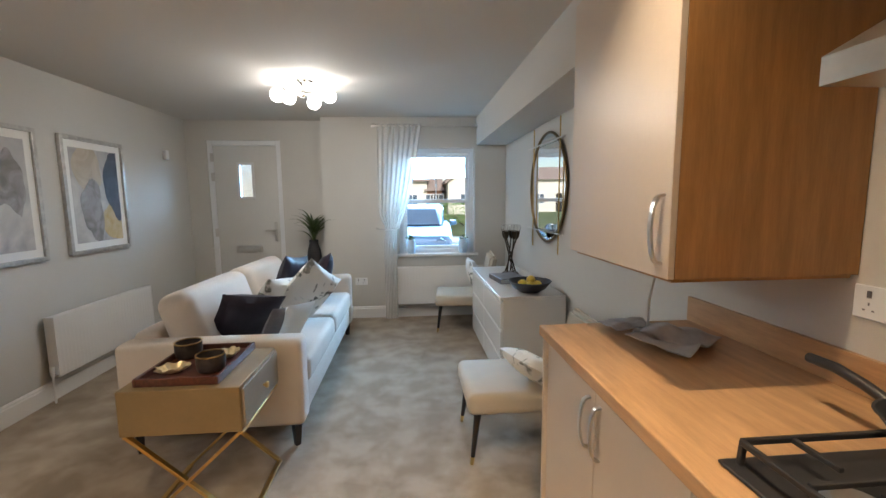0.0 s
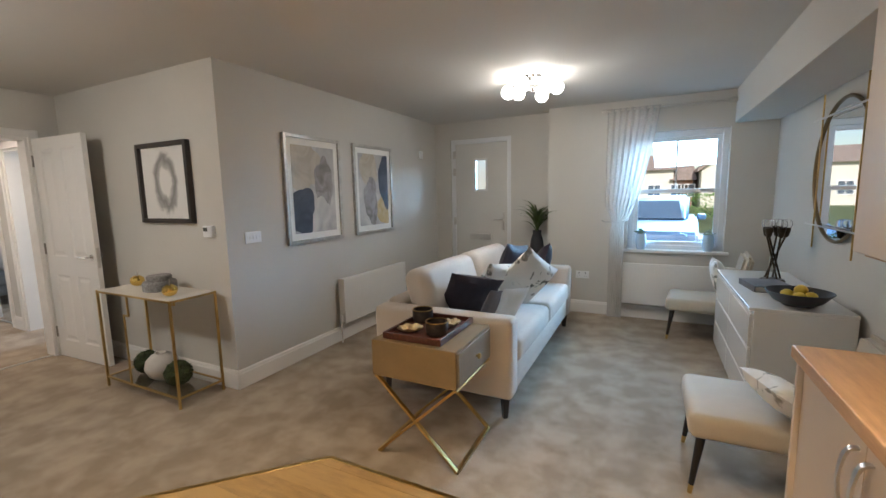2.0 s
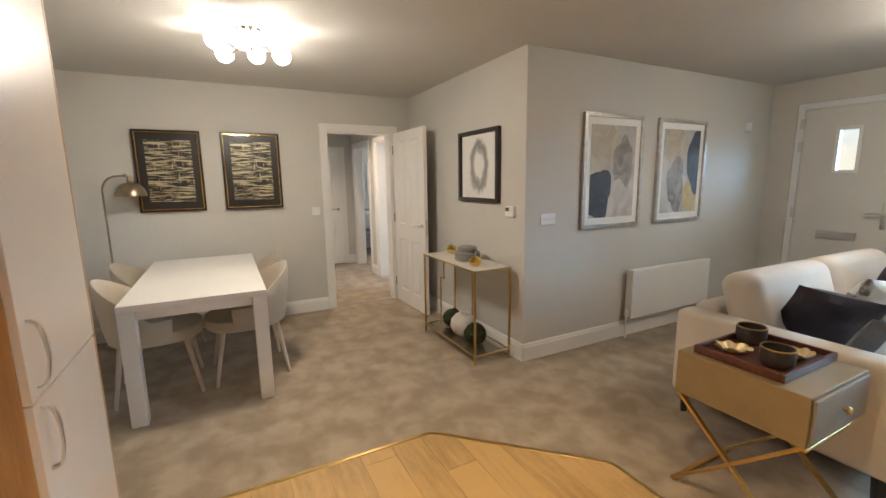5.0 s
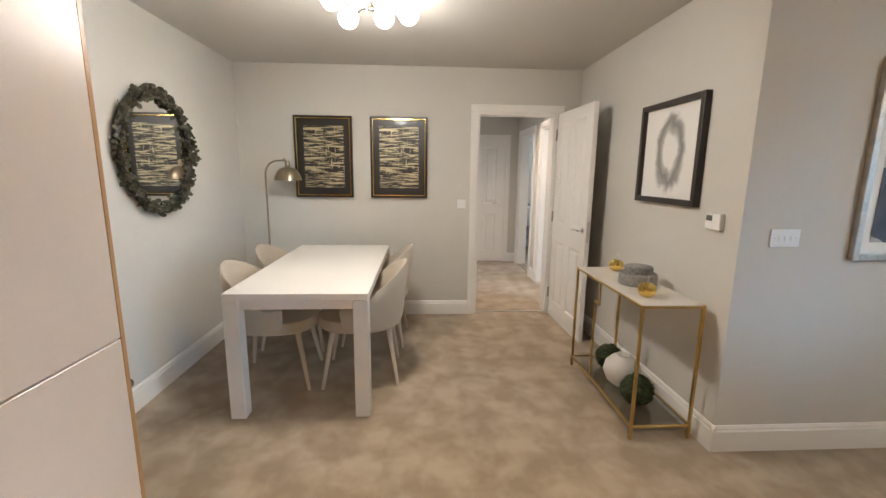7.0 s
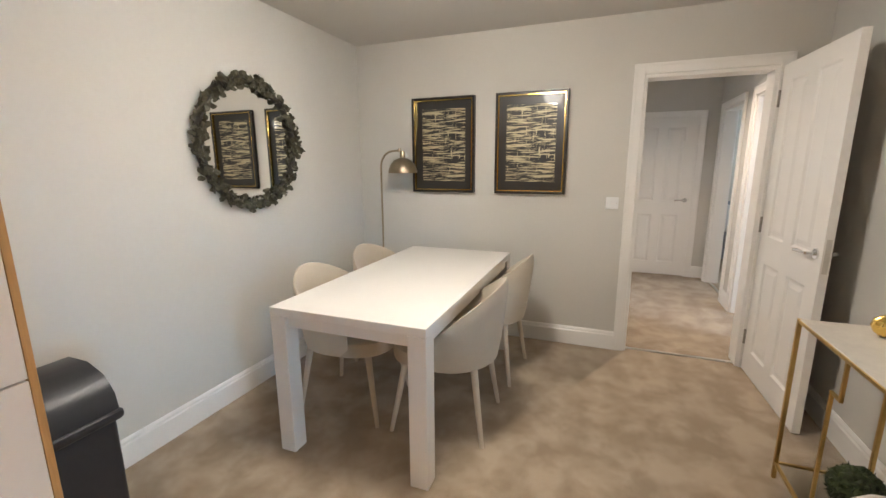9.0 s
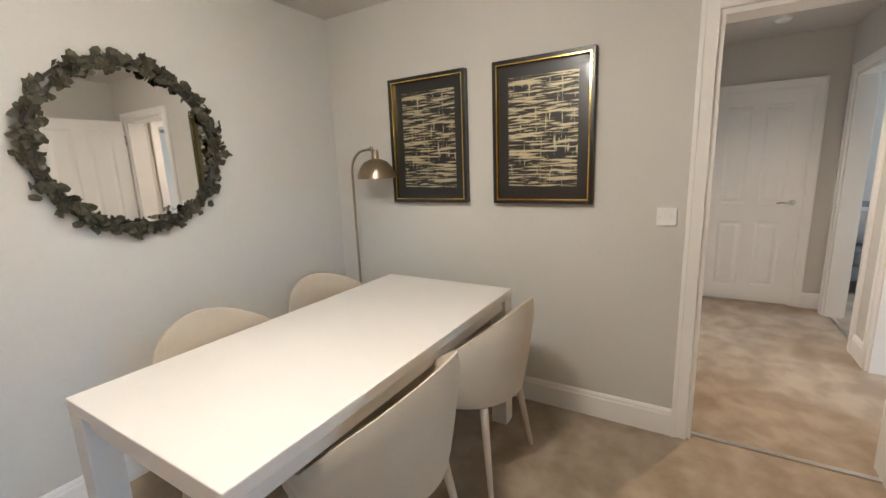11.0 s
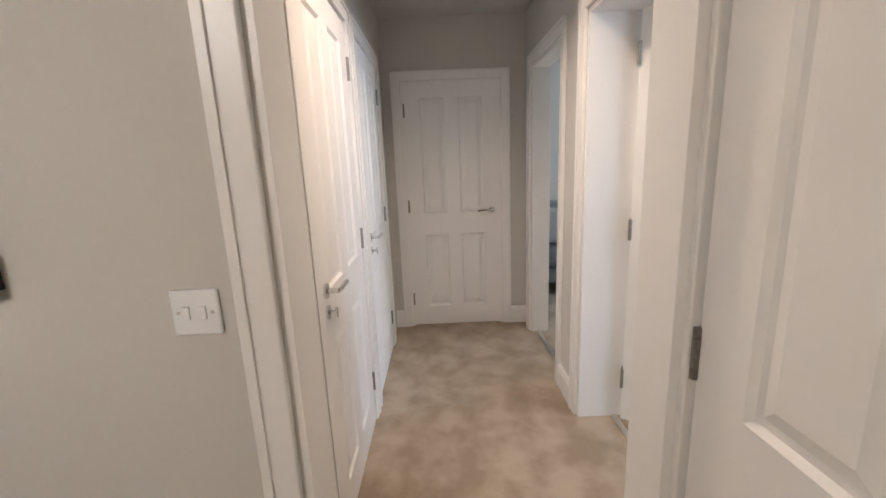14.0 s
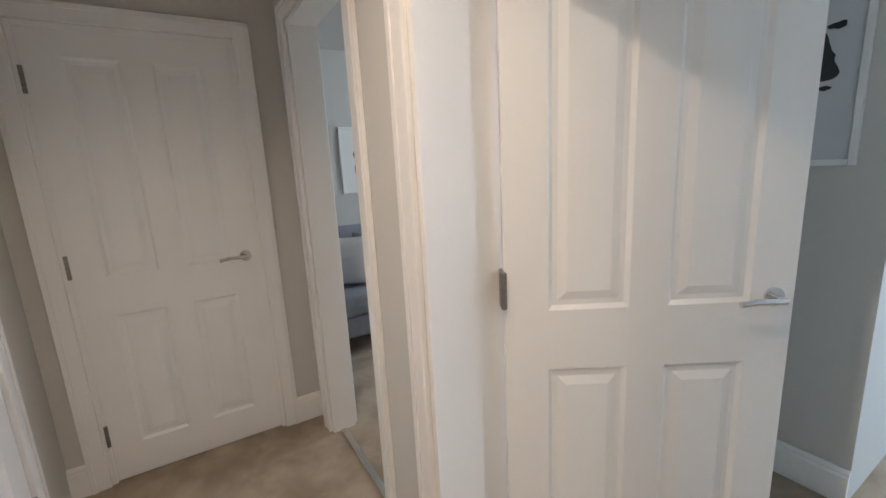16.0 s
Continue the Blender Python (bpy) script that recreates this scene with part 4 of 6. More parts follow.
def radiator(label, m, w, h):
    """A panel radiator: local x along the wall, y out of the wall to -y, z up from its lower edge."""
    root = thing("radiator", label, "radiator", m)
    b = Build()
    b.box(-w / 2, w / 2, -0.095, -0.08, 0, h - 0.012, 0.004)
    n = int(w / 0.036)
    for k in range(n):
        x = -w / 2 + 0.03 + (w - 0.06) * k / (n - 1)
        b.box(x - 0.011, x + 0.011, -0.0960, -0.0945, 0.03, h - 0.045, 0.0005, 1)
    b.box(-w / 2, w / 2, -0.045, -0.03, 0, h - 0.012, 0.004)
    b.done("panel", M_WHITE, root)
    b = Build()
    for k in range(3):
        b.box(-w / 2, w / 2, -0.096 + 0.022 * k, -0.084 + 0.022 * k, h - 0.012, h, 0.002)
    b.box(-w / 2 - 0.004, -w / 2, -0.097, -0.028, 0.02, h, 0.001, 1)
    b.box(w / 2, w / 2 + 0.004, -0.097, -0.028, 0.02, h, 0.001, 1)
    b.done("grille", M_WHITE, root)
    for s in (-1, 1):
        b = Build()
        b.box(s * w * 0.36 - 0.02, s * w * 0.36 + 0.02, -0.035, 0.0, 0.05, h - 0.06)
        b.done("bracket", M_WHITE, root)
    for s in (-1, 1):
        b = Build()
        b.rod((s * (w / 2 + 0.02), -0.062, 0.02), (s * (w / 2 - 0.01), -0.062, 0.02), 0.011)
        b.rod((s * (w / 2 + 0.022), -0.062, -0.20), (s * (w / 2 + 0.022), -0.062, 0.03), 0.0075)
        b.lathe([(0.014, 0.02), (0.016, 0.07), (0.012, 0.085), (0, 0.086)], 16, pose(s * (w / 2 + 0.022), -0.062, 0.0))
        b.done("valve", M_WHITE, root, True)


radiator("white double-panel radiator on the living room wall", pose(XL, 3.94, 0.185, 0, 0, 90), 1.13, 0.44)
radiator("white double-panel radiator below the window", pose(0.52, YWIN, 0.175), 1.06, 0.45)


def blob(w, h, seed, lobes=3, rough=0.18, n=48):
    out = []
    for k in range(n):
        a = 2 * math.pi * k / n
        r = 1 + rough * noise.noise((math.cos(a) * lobes * 0.5 + seed, math.sin(a) * lobes * 0.5, seed)) * 2 + 0.05 * noise.noise((math.cos(a) * 6, math.sin(a) * 6, seed))
        out.append((w / 2 * r * math.cos(a), h / 2 * r * math.sin(a)))
    return out


UPRIGHT = Matrix(((1, 0, 0, 0), (0, 0, -1, 0), (0, 1, 0, 0), (0, 0, 0, 1)))


def framed(label, m, w, h, frame_mat, fw, depth, mat_board, mount, lip=None):
    """A framed picture; local x along the wall, -y out of the wall, origin in its middle. Returns the root and the half size of the sheet."""
    root = thing("picture", label, "picture", m)
    b = Build()
    for x0, x1, z0, z1 in ((-w / 2, -w / 2 + fw, -h / 2, h / 2), (w / 2 - fw, w / 2, -h / 2, h / 2), (-w / 2 + fw, w / 2 - fw, -h / 2, -h / 2 + fw), (-w / 2 + fw, w / 2 - fw, h / 2 - fw, h / 2)):
        b.box(x0, x1, -depth, -0.001, z0, z1, 0.003)
    b.done("frame", frame_mat, root)
    if lip:
        b = Build()
        i0, i1 = fw, fw + 0.006
        for x0, x1, z0, z1 in ((-w / 2 + i0, -w / 2 + i1, -h / 2 + i0, h / 2 - i0), (w / 2 - i1, w / 2 - i0, -h / 2 + i0, h / 2 - i0), (-w / 2 + i1, w / 2 - i1, -h / 2 + i0, -h / 2 + i1), (-w / 2 + i1, w / 2 - i1, h / 2 - i1, h / 2 - i0)):
            b.box(x0, x1, -depth + 0.004, -0.006, z0, z1)
        b.done("lip", lip, root)
    b = Build()
    b.box(-w / 2 + fw, w / 2 - fw, -0.012, -0.004, -h / 2 + fw, h / 2 - fw)
    b.done("mount", mat_board, root)
    return root, w / 2 - fw - mount, h / 2 - fw - mount


def sheet(root, name, hw, hh, material, y=-0.013):
    b = Build()
    b.box(-hw, hw, y, y + 0.0008, -hh, hh)
    return b.done(name, material, root)


def wash_mat(name, c0, c1, scale=5, dist=1.5, pos=(0.35, 0.65)):
    m = bpy.data.materials.new(name)
    m.use_nodes = True
    nt = m.node_tree
    L = nt.links.new
    co = nt.nodes.new("ShaderNodeTexCoord")
    n = nt.nodes.new("ShaderNodeTexNoise")
    n.inputs["Scale"].default_value, n.inputs["Detail"].default_value, n.inputs["Distortion"].default_value = scale, 6, dist
    L(co.outputs["Object"], n.inputs["Vector"])
    r = nt.nodes.new("ShaderNodeValToRGB")
    r.color_ramp.elements[0].position, r.color_ramp.elements[1].position = pos
    r.color_ramp.elements[0].color, r.color_ramp.elements[1].color = (*c0, 1), (*c1, 1)
    L(n.outputs[0], r.inputs[0])
    bs = nt.nodes["Principled BSDF"]
    L(r.outputs[0], bs.inputs["Base Color"])
    bs.inputs["Roughness"].default_value = 0.6
    bs.inputs["Coat Weight"].default_value = 0.6
    bs.inputs["Coat Roughness"].default_value = 0.05
    return m


M_SILVER = mat("brushed_silver_leaf", (0.50, 0.48, 0.45), 0.35, 0.8, vary=0.2, scale=20)
M_MOUNT = mat("white_mount_board", (0.80, 0.79, 0.76), 0.8, vary=0.02)
M_PALE = wash_mat("pale_wash", (0.36, 0.35, 0.36), (0.60, 0.58, 0.55), 3)
M_NAVY = wash_mat("navy_wash", (0.020, 0.026, 0.05), (0.05, 0.06, 0.09), 6)
M_TAUPE = wash_mat("taupe_wash", (0.17, 0.155, 0.145), (0.36, 0.34, 0.33), 6)
M_SAND = wash_mat("sand_wash", (0.42, 0.36, 0.28), (0.55, 0.49, 0.40), 4)
M_OCHRE = wash_mat("ochre_wash", (0.48, 0.34, 0.13), (0.58, 0.47, 0.28), 6)


def clipped(outline, cx, cz, hw, hh):
    """Shifts an outline and keeps it inside the sheet."""
    return [(max(-hw, min(hw, x + cx)), max(-hh, min(hh, z + cz))) for x, z in outline]


def abstract(m, shapes):
    root, hw, hh = framed("framed abstract print in navy, grey and sand", m, 0.70, 0.93, M_SILVER, 0.032, 0.03, M_MOUNT, 0.055)
    tagged(root, group="abstract prints")
    sheet(root, "paper", hw, hh, M_PALE)
    for k, (material, w, h, cx, cz, seed) in enumerate(shapes):
        b = Build()
        b.prism(clipped(blob(w, h, seed), cx, cz, hw, hh), 0.0, 0.0006, pose(0, -0.0132 - 0.0006 * k, 0) @ UPRIGHT)
        b.done("paint_patch", material, root)


abstract(pose(XL, 3.145, 1.485, 0, 0, 90), [(M_SAND, 0.50, 0.48, -0.17, 0.24, 2.2), (M_TAUPE, 0.26, 0.44, 0.12, 0.06, 7.1), (M_NAVY, 0.34, 0.42, -0.17, -0.18, 3.4), (M_PALE, 0.2, 0.34, 0.07, -0.24, 5.5)])
abstract(pose(XL, 4.045, 1.485, 0, 0, 90), [(M_SAND, 0.30, 0.40, -0.08, 0.25, 1.2), (M_OCHRE, 0.34, 0.30, 0.18, -0.22, 6.1), (M_TAUPE, 0.22, 0.46, -0.06, -0.12, 4.4), (M_NAVY, 0.26, 0.60, 0.24, 0.12, 8.5)])

al = thing("alarm_sensor", "small white alarm sensor high on the wall", "sensor", pose(XL, 5.10, 1.93, 0, 0, 90))
b = Build()
b.box(-0.03, 0.03, -0.04, 0, -0.05, 0.05, 0.01, 3)
b.done("body", M_UPVC, al, True)

# plant behind the sofa
M_LEAF = mat("plant_leaf", (0.07, 0.11, 0.035), 0.5, vary=0.4, scale=15)
plant = thing("potted_plant", "spiky green plant in a tall dark vase", "plant", pose(-0.99, 5.36, 0))
b = Build()
b.lathe([(0, 0), (0.09, 0), (0.10, 0.02), (0.075, 0.30), (0.06, 0.62), (0.085, 0.76), (0.075, 0.84), (0.05, 0.92), (0.055, 0.96), (0.048, 0.96), (0.04, 0.92), (0, 0.90)], 28)
b.done("vase", M_BLACK, plant, True)
rng = random.Random(5)
b = Build()
for k in range(46):
    a, tilt, ln = rng.uniform(0, 6.28), rng.uniform(0.05, 0.55), rng.uniform(0.24, 0.42)
    t = bmesh.new()
    prev = None
    n = 6
    wmax = rng.uniform(0.010, 0.016)
    for i in range(n + 1):
        f = i / n
        bend = tilt + 0.55 * f * f
        r, z = ln * f * math.sin(bend), ln * f * math.cos(bend)
        w = wmax * math.sin(math.pi * (0.12 + 0.88 * f)) + 0.0012
        c, s = math.cos(a), math.sin(a)
        row = (t.verts.new((r * c - w * s, r * s + w * c, z)), t.verts.new((r * c, r * s, z - w * 0.5)), t.verts.new((r * c + w * s, r * s - w * c, z)))
        if prev:
            t.faces.new((prev[0], prev[1], row[1], row[0]))
            t.faces.new((prev[1], prev[2], row[2], row[1]))
        prev = row
    b.add(t, pose(0, 0, 0.94 + rng.uniform(-0.02, 0.09)))
b.rod((0, 0, 0.9), (0, 0, 1.05), 0.018, 0.014)
b.done("foliage", M_LEAF, plant, kind="stuff")

# curtain and pole
pole = thing("curtain_pole", "slim brushed steel curtain pole above the window", "curtain pole", pose(0, YWIN - 0.08, 2.27))
b = Build()
b.rod((-0.23, 0, 0), (0.945, 0, 0), 0.012)
b.done("rod", M_STEEL, pole, True)
for xx in (-0.235, 0.935):
    b = Build()
    b.lathe([(0.013, -0.03), (0.024, -0.025), (0.026, 0.0), (0.022, 0.025), (0, 0.028)], 18, pose(xx, 0, 0, 0, -90 if xx < 0 else 90, 0))
    b.done("finial", M_STEEL, pole, True)
for xx in (-0.19, 0.90):
    b = Build()
    b.rod((xx, 0, 0), (xx, 0.08, 0), 0.008)
    b.done("bracket", M_STEEL, pole)
M_SHEER = mat("sheer_voile", (0.85, 0.84, 0.81), 0.9, vary=0.02, bump=0.15, bump_scale=600)
nt = M_SHEER.node_tree
tl = nt.nodes.new("ShaderNodeBsdfTranslucent")
tl.inputs["Color"].default_value = (0.85, 0.84, 0.82, 1)
tp = nt.nodes.new("ShaderNodeBsdfTransparent")
m1, m2 = nt.nodes.new("ShaderNodeMixShader"), nt.nodes.new("ShaderNodeMixShader")
m1.inputs[0].default_value, m2.inputs[0].default_value = 0.25, 0.42
nt.links.new(nt.nodes["Principled BSDF"].outputs[0], m1.inputs[1])
nt.links.new(tl.outputs[0], m1.inputs[2])
nt.links.new(m1.outputs[0], m2.inputs[1])
nt.links.new(tp.outputs[0], m2.inputs[2])
nt.links.new(m2.outputs[0], nt.nodes["Material Output"].inputs["Surface"])
curt = thing("curtain", "white sheer voile curtain tied back at the window", "curtain", pose(0, YWIN - 0.085, 0))


def edge_right(z):
    """The curtain's inner edge: full at the pole, gathered at the tie, straight below it."""
    if z > 1.10:
        f = (z - 1.10) / 1.18
        return 0.0 + 0.31 * f ** 0.55
    return 0.0


t = bmesh.new()
nz, nx = 46, 72
rows = []
for i in range(nz + 1):
    z = 0.015 + (2.29 - 0.015) * i / nz
    x0, x1 = -0.20 + 0.05 * min(1.0, max(0.0, (1.25 - z) / 0.2)), edge_right(z)
    squeeze = math.exp(-((z - 1.10) / 0.10) ** 2)
    x0 += 0.03 * squeeze
    row = []
    for j in range(nx + 1):
        u = j / nx
        fold = math.sin(u * math.pi * 2 * 8 + 0.5 * math.sin(z * 2)) * 0.014 * (1 - 0.5 * squeeze) + 0.005 * math.sin(u * 31 + z)
        row.append(t.verts.new((x0 + (x1 - x0) * u, fold * 0.9 - (0.05 if z < 1.9 else 0.05 * (2.29 - z) / 0.39), z)))
    rows.append(row)
for i in range(nz):
    for j in range(nx):
        t.faces.new((rows[i][j], rows[i][j + 1], rows[i + 1][j + 1], rows[i + 1][j]))
Build().add(t).done("voile", M_SHEER, curt, True)
b = Build()
b.tube([(-0.24, 0.08, 1.09), (-0.20, -0.06, 1.085), (-0.1, -0.095, 1.08), (0.0, -0.08, 1.095), (0.04, 0.0, 1.11)], 0.008)
b.done("tieback", M_SHEER, curt, True)

# things on the sill
M_BLUEGLASS = mat("pale_blue_glaze", (0.50, 0.66, 0.80), 0.2, vary=0.05)
for xx, hh, sprig in ((0.17, 0.17, True), (0.80, 0.17, False)):
    pot = thing("planter", "pale blue glazed pot on the window sill", "plant pot", pose(xx, YWIN + 0.02, WIN[2] + 0.005), "sill pots")
    b = Build()
    b.lathe([(0, 0), (0.04, 0), (0.052, 0.05), (0.055, 0.12), (0.045, hh), (0.04, hh), (0.04, 0.1), (0, 0.1)], 24)
    b.done("pot", M_BLUEGLASS, pot, True)
    b = Build()
    for k in range(26 if sprig else 16):
        a, tl, ln = rng.uniform(0, 6.28), rng.uniform(0, 0.9), rng.uniform(0.03, 0.09)
        p0 = Vector((0, 0, hh - 0.03))
        p1 = p0 + Vector((math.sin(tl) * math.cos(a), math.sin(tl) * math.sin(a), math.cos(tl))) * ln
        b.rod(p0, p1, 0.004, 0.001, 5)
        b.ball(p1, 0.011, 6, 0.6)
    b.done("sprig", M_LEAF, pot, kind="stuff")

# accent chairs: local +x is the back
def accent_chair(m, label, depth=0.25, back=0.46):
    root = thing("accent_chair", label, "chair", m, "accent chairs")
    b = Build()
    b.box(-0.30, depth, -0.26, 0.26, 0.285, 0.405, 0.038, 4)
    b.done("seat", M_CHAIR, root, True)
    b = Build()
    t = bmesh.new()
    bmesh.ops.create_cube(t, size=1, matrix=Matrix.Diagonal((0.08, 0.52, back, 1)))
    bmesh.ops.bevel(t, geom=t.edges[:], offset=0.03, segments=3, affect="EDGES")
    b.add(t, pose(depth + 0.03, 0, 0.37 + back / 2, 0, 12, 0))
    b.done("backrest", M_CHAIR, root, True)
    for sx, sy in ((-0.24, -0.20), (-0.24, 0.20), (depth - 0.05, -0.20), (depth - 0.05, 0.20)):
        top = Vector((sx, sy, 0.30))
        foot = Vector((sx * 1.16, sy * 1.12, 0.0))
        knee = foot.lerp(top, 0.14)
        b = Build()
        b.rod(knee, top, 0.012, 0.021)
        b.done("leg", M_DARKWOOD, root, True)
        b = Build()
        b.rod(foot, knee, 0.0105, 0.0125)
        b.done("ferrule", M_BRASS, root, True, label="brass leg tip")
    return root


accent_chair(pose(0.745, 2.60, 0), "beige upholstered accent chair with black legs", 0.40, 0.36)
accent_chair(pose(0.735, 4.86, 0, 0, 0, -6), "beige upholstered accent chair in the window corner")
cushion("white botanical print cushion on the accent chair", lean(0.84, 2.44, 0.495, 110, -58, 10), (0.36, 0.34), M_PRINT, 0.13)
cushion("white botanical print cushion on the corner chair", lean(0.86, 4.88, 0.585, 90, -15, 0), (0.36, 0.36), M_PRINT, 0.13)

# sideboard
SB0, SB1 = 3.20, 4.56
sb = thing("sideboard", "white gloss lacquered sideboard with six drawers", "sideboard", pose(0.80, SB0, 0))
b = Build()
b.box(0.02, 0.49, 0.0, SB1 - SB0, 0.06, 0.70, 0.004)
b.box(0.05, 0.46, 0.03, SB1 - SB0 - 0.03, 0.0, 0.06)
b.done("body", M_GLOSSWHITE, sb)
b = Build()
b.box(-0.005, 0.49, -0.003, SB1 - SB0 + 0.003, 0.701, 0.72, 0.003)
b.done("top", M_GLOSSWHITE, sb)
wd = (SB1 - SB0) / 2
for i in range(2):
    for k in range(3):
        b = Build()
        z0 = 0.07 + 0.205 * k
        b.box(0.0, 0.019, i * wd + 0.003, (i + 1) * wd - 0.003, z0, z0 + 0.188, 0.003)
        b.box(0.003, 0.019, i * wd + 0.003, (i + 1) * wd - 0.003, z0 + 0.189, z0 + 0.199, 0.001, 1)
        b.done("drawer_front", M_GLOSSWHITE, sb)
ZT = 0.72
fb = thing("fruit_bowl", "dark bowl of yellow lemons on the sideboard", "bowl", pose(1.06, 3.36, ZT))
b = Build()
b.lathe([(0, 0), (0.07, 0), (0.12, 0.03), (0.165, 0.085), (0.160, 0.087), (0.115, 0.036), (0.07, 0.010), (0, 0.010)], 36)
b.done("body", M_BLACK, fb, True)
M_LEMON = mat("lemon_skin", (0.72, 0.52, 0.06), 0.45, vary=0.12, scale=20, bump=0.2, bump_scale=120)
for lx, ly, lz in ((-0.05, 0.02, 0.058), (0.05, -0.03, 0.058), (0.02, 0.06, 0.06), (-0.01, -0.05, 0.056), (0.01, 0.0, 0.092)):
    b = Build()
    b.lathe([(0, -0.042), (0.008, -0.038), (0.028, -0.02), (0.033, 0), (0.028, 0.02), (0.008, 0.038), (0, 0.043)], 18)
    b.done("lemon", M_LEMON, fb, True, at=pose(lx, ly, lz, 80, rng.uniform(0, 90), rng.uniform(0, 180)))
bk = thing("book_stack", "grey cloth-bound book lying on the sideboard", "books", pose(1.0, 3.82, ZT, 0, 0, 8))
b = Build()
b.box(-0.12, 0.12, -0.15, 0.15, 0.0, 0.004)
b.box(-0.12, 0.12, -0.15, 0.15, 0.036, 0.040)
b.box(-0.12, -0.115, -0.15, 0.15, 0.004, 0.036)
b.done("cover", M_GREYCUSH, bk)
b = Build()
b.box(-0.115, 0.112, -0.145, 0.145, 0.0045, 0.0355)
b.done("pages", mat("book_pages", (0.62, 0.58, 0.52), 0.9, vary=0.1, stretch=(1, 1, 60)), bk)
vs = thing("candle_stand", "crossed-rod bronze candle stand with clear glass globes", "candle holder", pose(1.09, 4.10, ZT))
M_DARKBRONZE = mat("dark_bronze", (0.06, 0.045, 0.03), 0.35, 0.85, vary=0.3)
b = Build()
b.lathe([(0, 0), (0.078, 0), (0.080, 0.012), (0.070, 0.024), (0.03, 0.03), (0, 0.032)], 28)
for k in range(5):
    a = 2 * math.pi * k / 5
    b.rod((0.052 * math.cos(a + 2.6), 0.052 * math.sin(a + 2.6), 0.015), (0.058 * math.cos(a), 0.058 * math.sin(a), 0.345), 0.0065)
b.done("stand", M_DARKBRONZE, vs, True)
for k in range(5):
    a = 2 * math.pi * k / 5
    at_ = pose(0.060 * math.cos(a), 0.060 * math.sin(a), 0.06)
    b = Build()
    b.lathe([(0, 0.276), (0.010, 0.276), (0.017, 0.285), (0.026, 0.325), (0.027, 0.345), (0.022, 0.345), (0.020, 0.326), (0, 0.300)], 16, at_)
    b.done("cup", M_DARKBRONZE, vs, True, label="bronze candle cup")
    b = Build()
    b.lathe([(0.017, 0.335), (0.030, 0.352), (0.035, 0.372), (0.031, 0.393), (0.023, 0.405), (0.021, 0.404), (0.028, 0.392), (0.032, 0.372), (0.027, 0.354), (0.015, 0.338)], 18, at_)
    b.done("globe", M_GLASS, vs, True, label="clear glass globe")

# oval mirror in a brass stick frame
om = thing("wall_mirror", "oval mirror in crossed brass rods above the sideboard", "mirror", pose(XW, 3.72, 1.515, 0, 0, -90))
b = Build()
n = 56
out = [(0.44 * math.cos(2 * math.pi * k / n), 0.44 * math.sin(2 * math.pi * k / n)) for k in range(n)]
b.prism(out, 0.012, 0.018, UPRIGHT)
b.done("glass", M_MIRROR, om)
b = Build()
b.tube([(0.445 * math.cos(2 * math.pi * k / 64), -0.02, 0.445 * math.sin(2 * math.pi * k / 64)) for k in range(65)], 0.011)
b.done("ring", mat("dark_brass", (0.20, 0.14, 0.07), 0.35, 0.9, vary=0.3), om, True)
for s in (-1, 1):
    b = Build()
    b.bar((s * 0.33, -0.034, -0.52), (s * 0.33, -0.034, 0.52), 0.009, 0.009)
    b.done("rod", M_BRASS, om)
    b = Build()
    b.bar((-0.46, -0.045, s * 0.36), (0.46, -0.045, s * 0.36), 0.010, 0.010)
    b.done("rod", M_STEEL, om)
b = Build()
b.box(-0.2, 0.2, -0.013, 0.0, -0.2, 0.2)
b.done("backing", M_DARKWOOD, om)

# ---- dining area ----
dt = thing("dining_table", "white lacquered dining table with square legs", "dining table", pose(-3.636, 0.028, 0))
TX, TY = 0.80, 0.40
b = Build()
b.box(-TX, TX, -TY, TY, 0.71, 0.75, 0.003)
b.done("top", M_TABLE, dt)
for sx in (-1, 1):
    for sy in (-1, 1):
        b = Build()
        x0, y0 = sx * (TX - 0.001), sy * (TY - 0.001)
        b.box(min(x0, x0 - sx * 0.085), max(x0, x0 - sx * 0.085), min(y0, y0 - sy * 0.085), max(y0, y0 - sy * 0.085), 0.0, 0.709, 0.003)
        b.done("leg", M_TABLE, dt)
b = Build()
for sy in (-1, 1):
    b.box(-TX + 0.09, TX - 0.09, sy * (TY - 0.03) - 0.011, sy * (TY - 0.03) + 0.011, 0.655, 0.709)
for sx in (-1, 1):
    b.box(sx * (TX - 0.03) - 0.011, sx * (TX - 0.03) + 0.011, -TY + 0.09, TY - 0.09, 0.655, 0.709)
b.done("apron", M_TABLE, dt, kind="stuff")


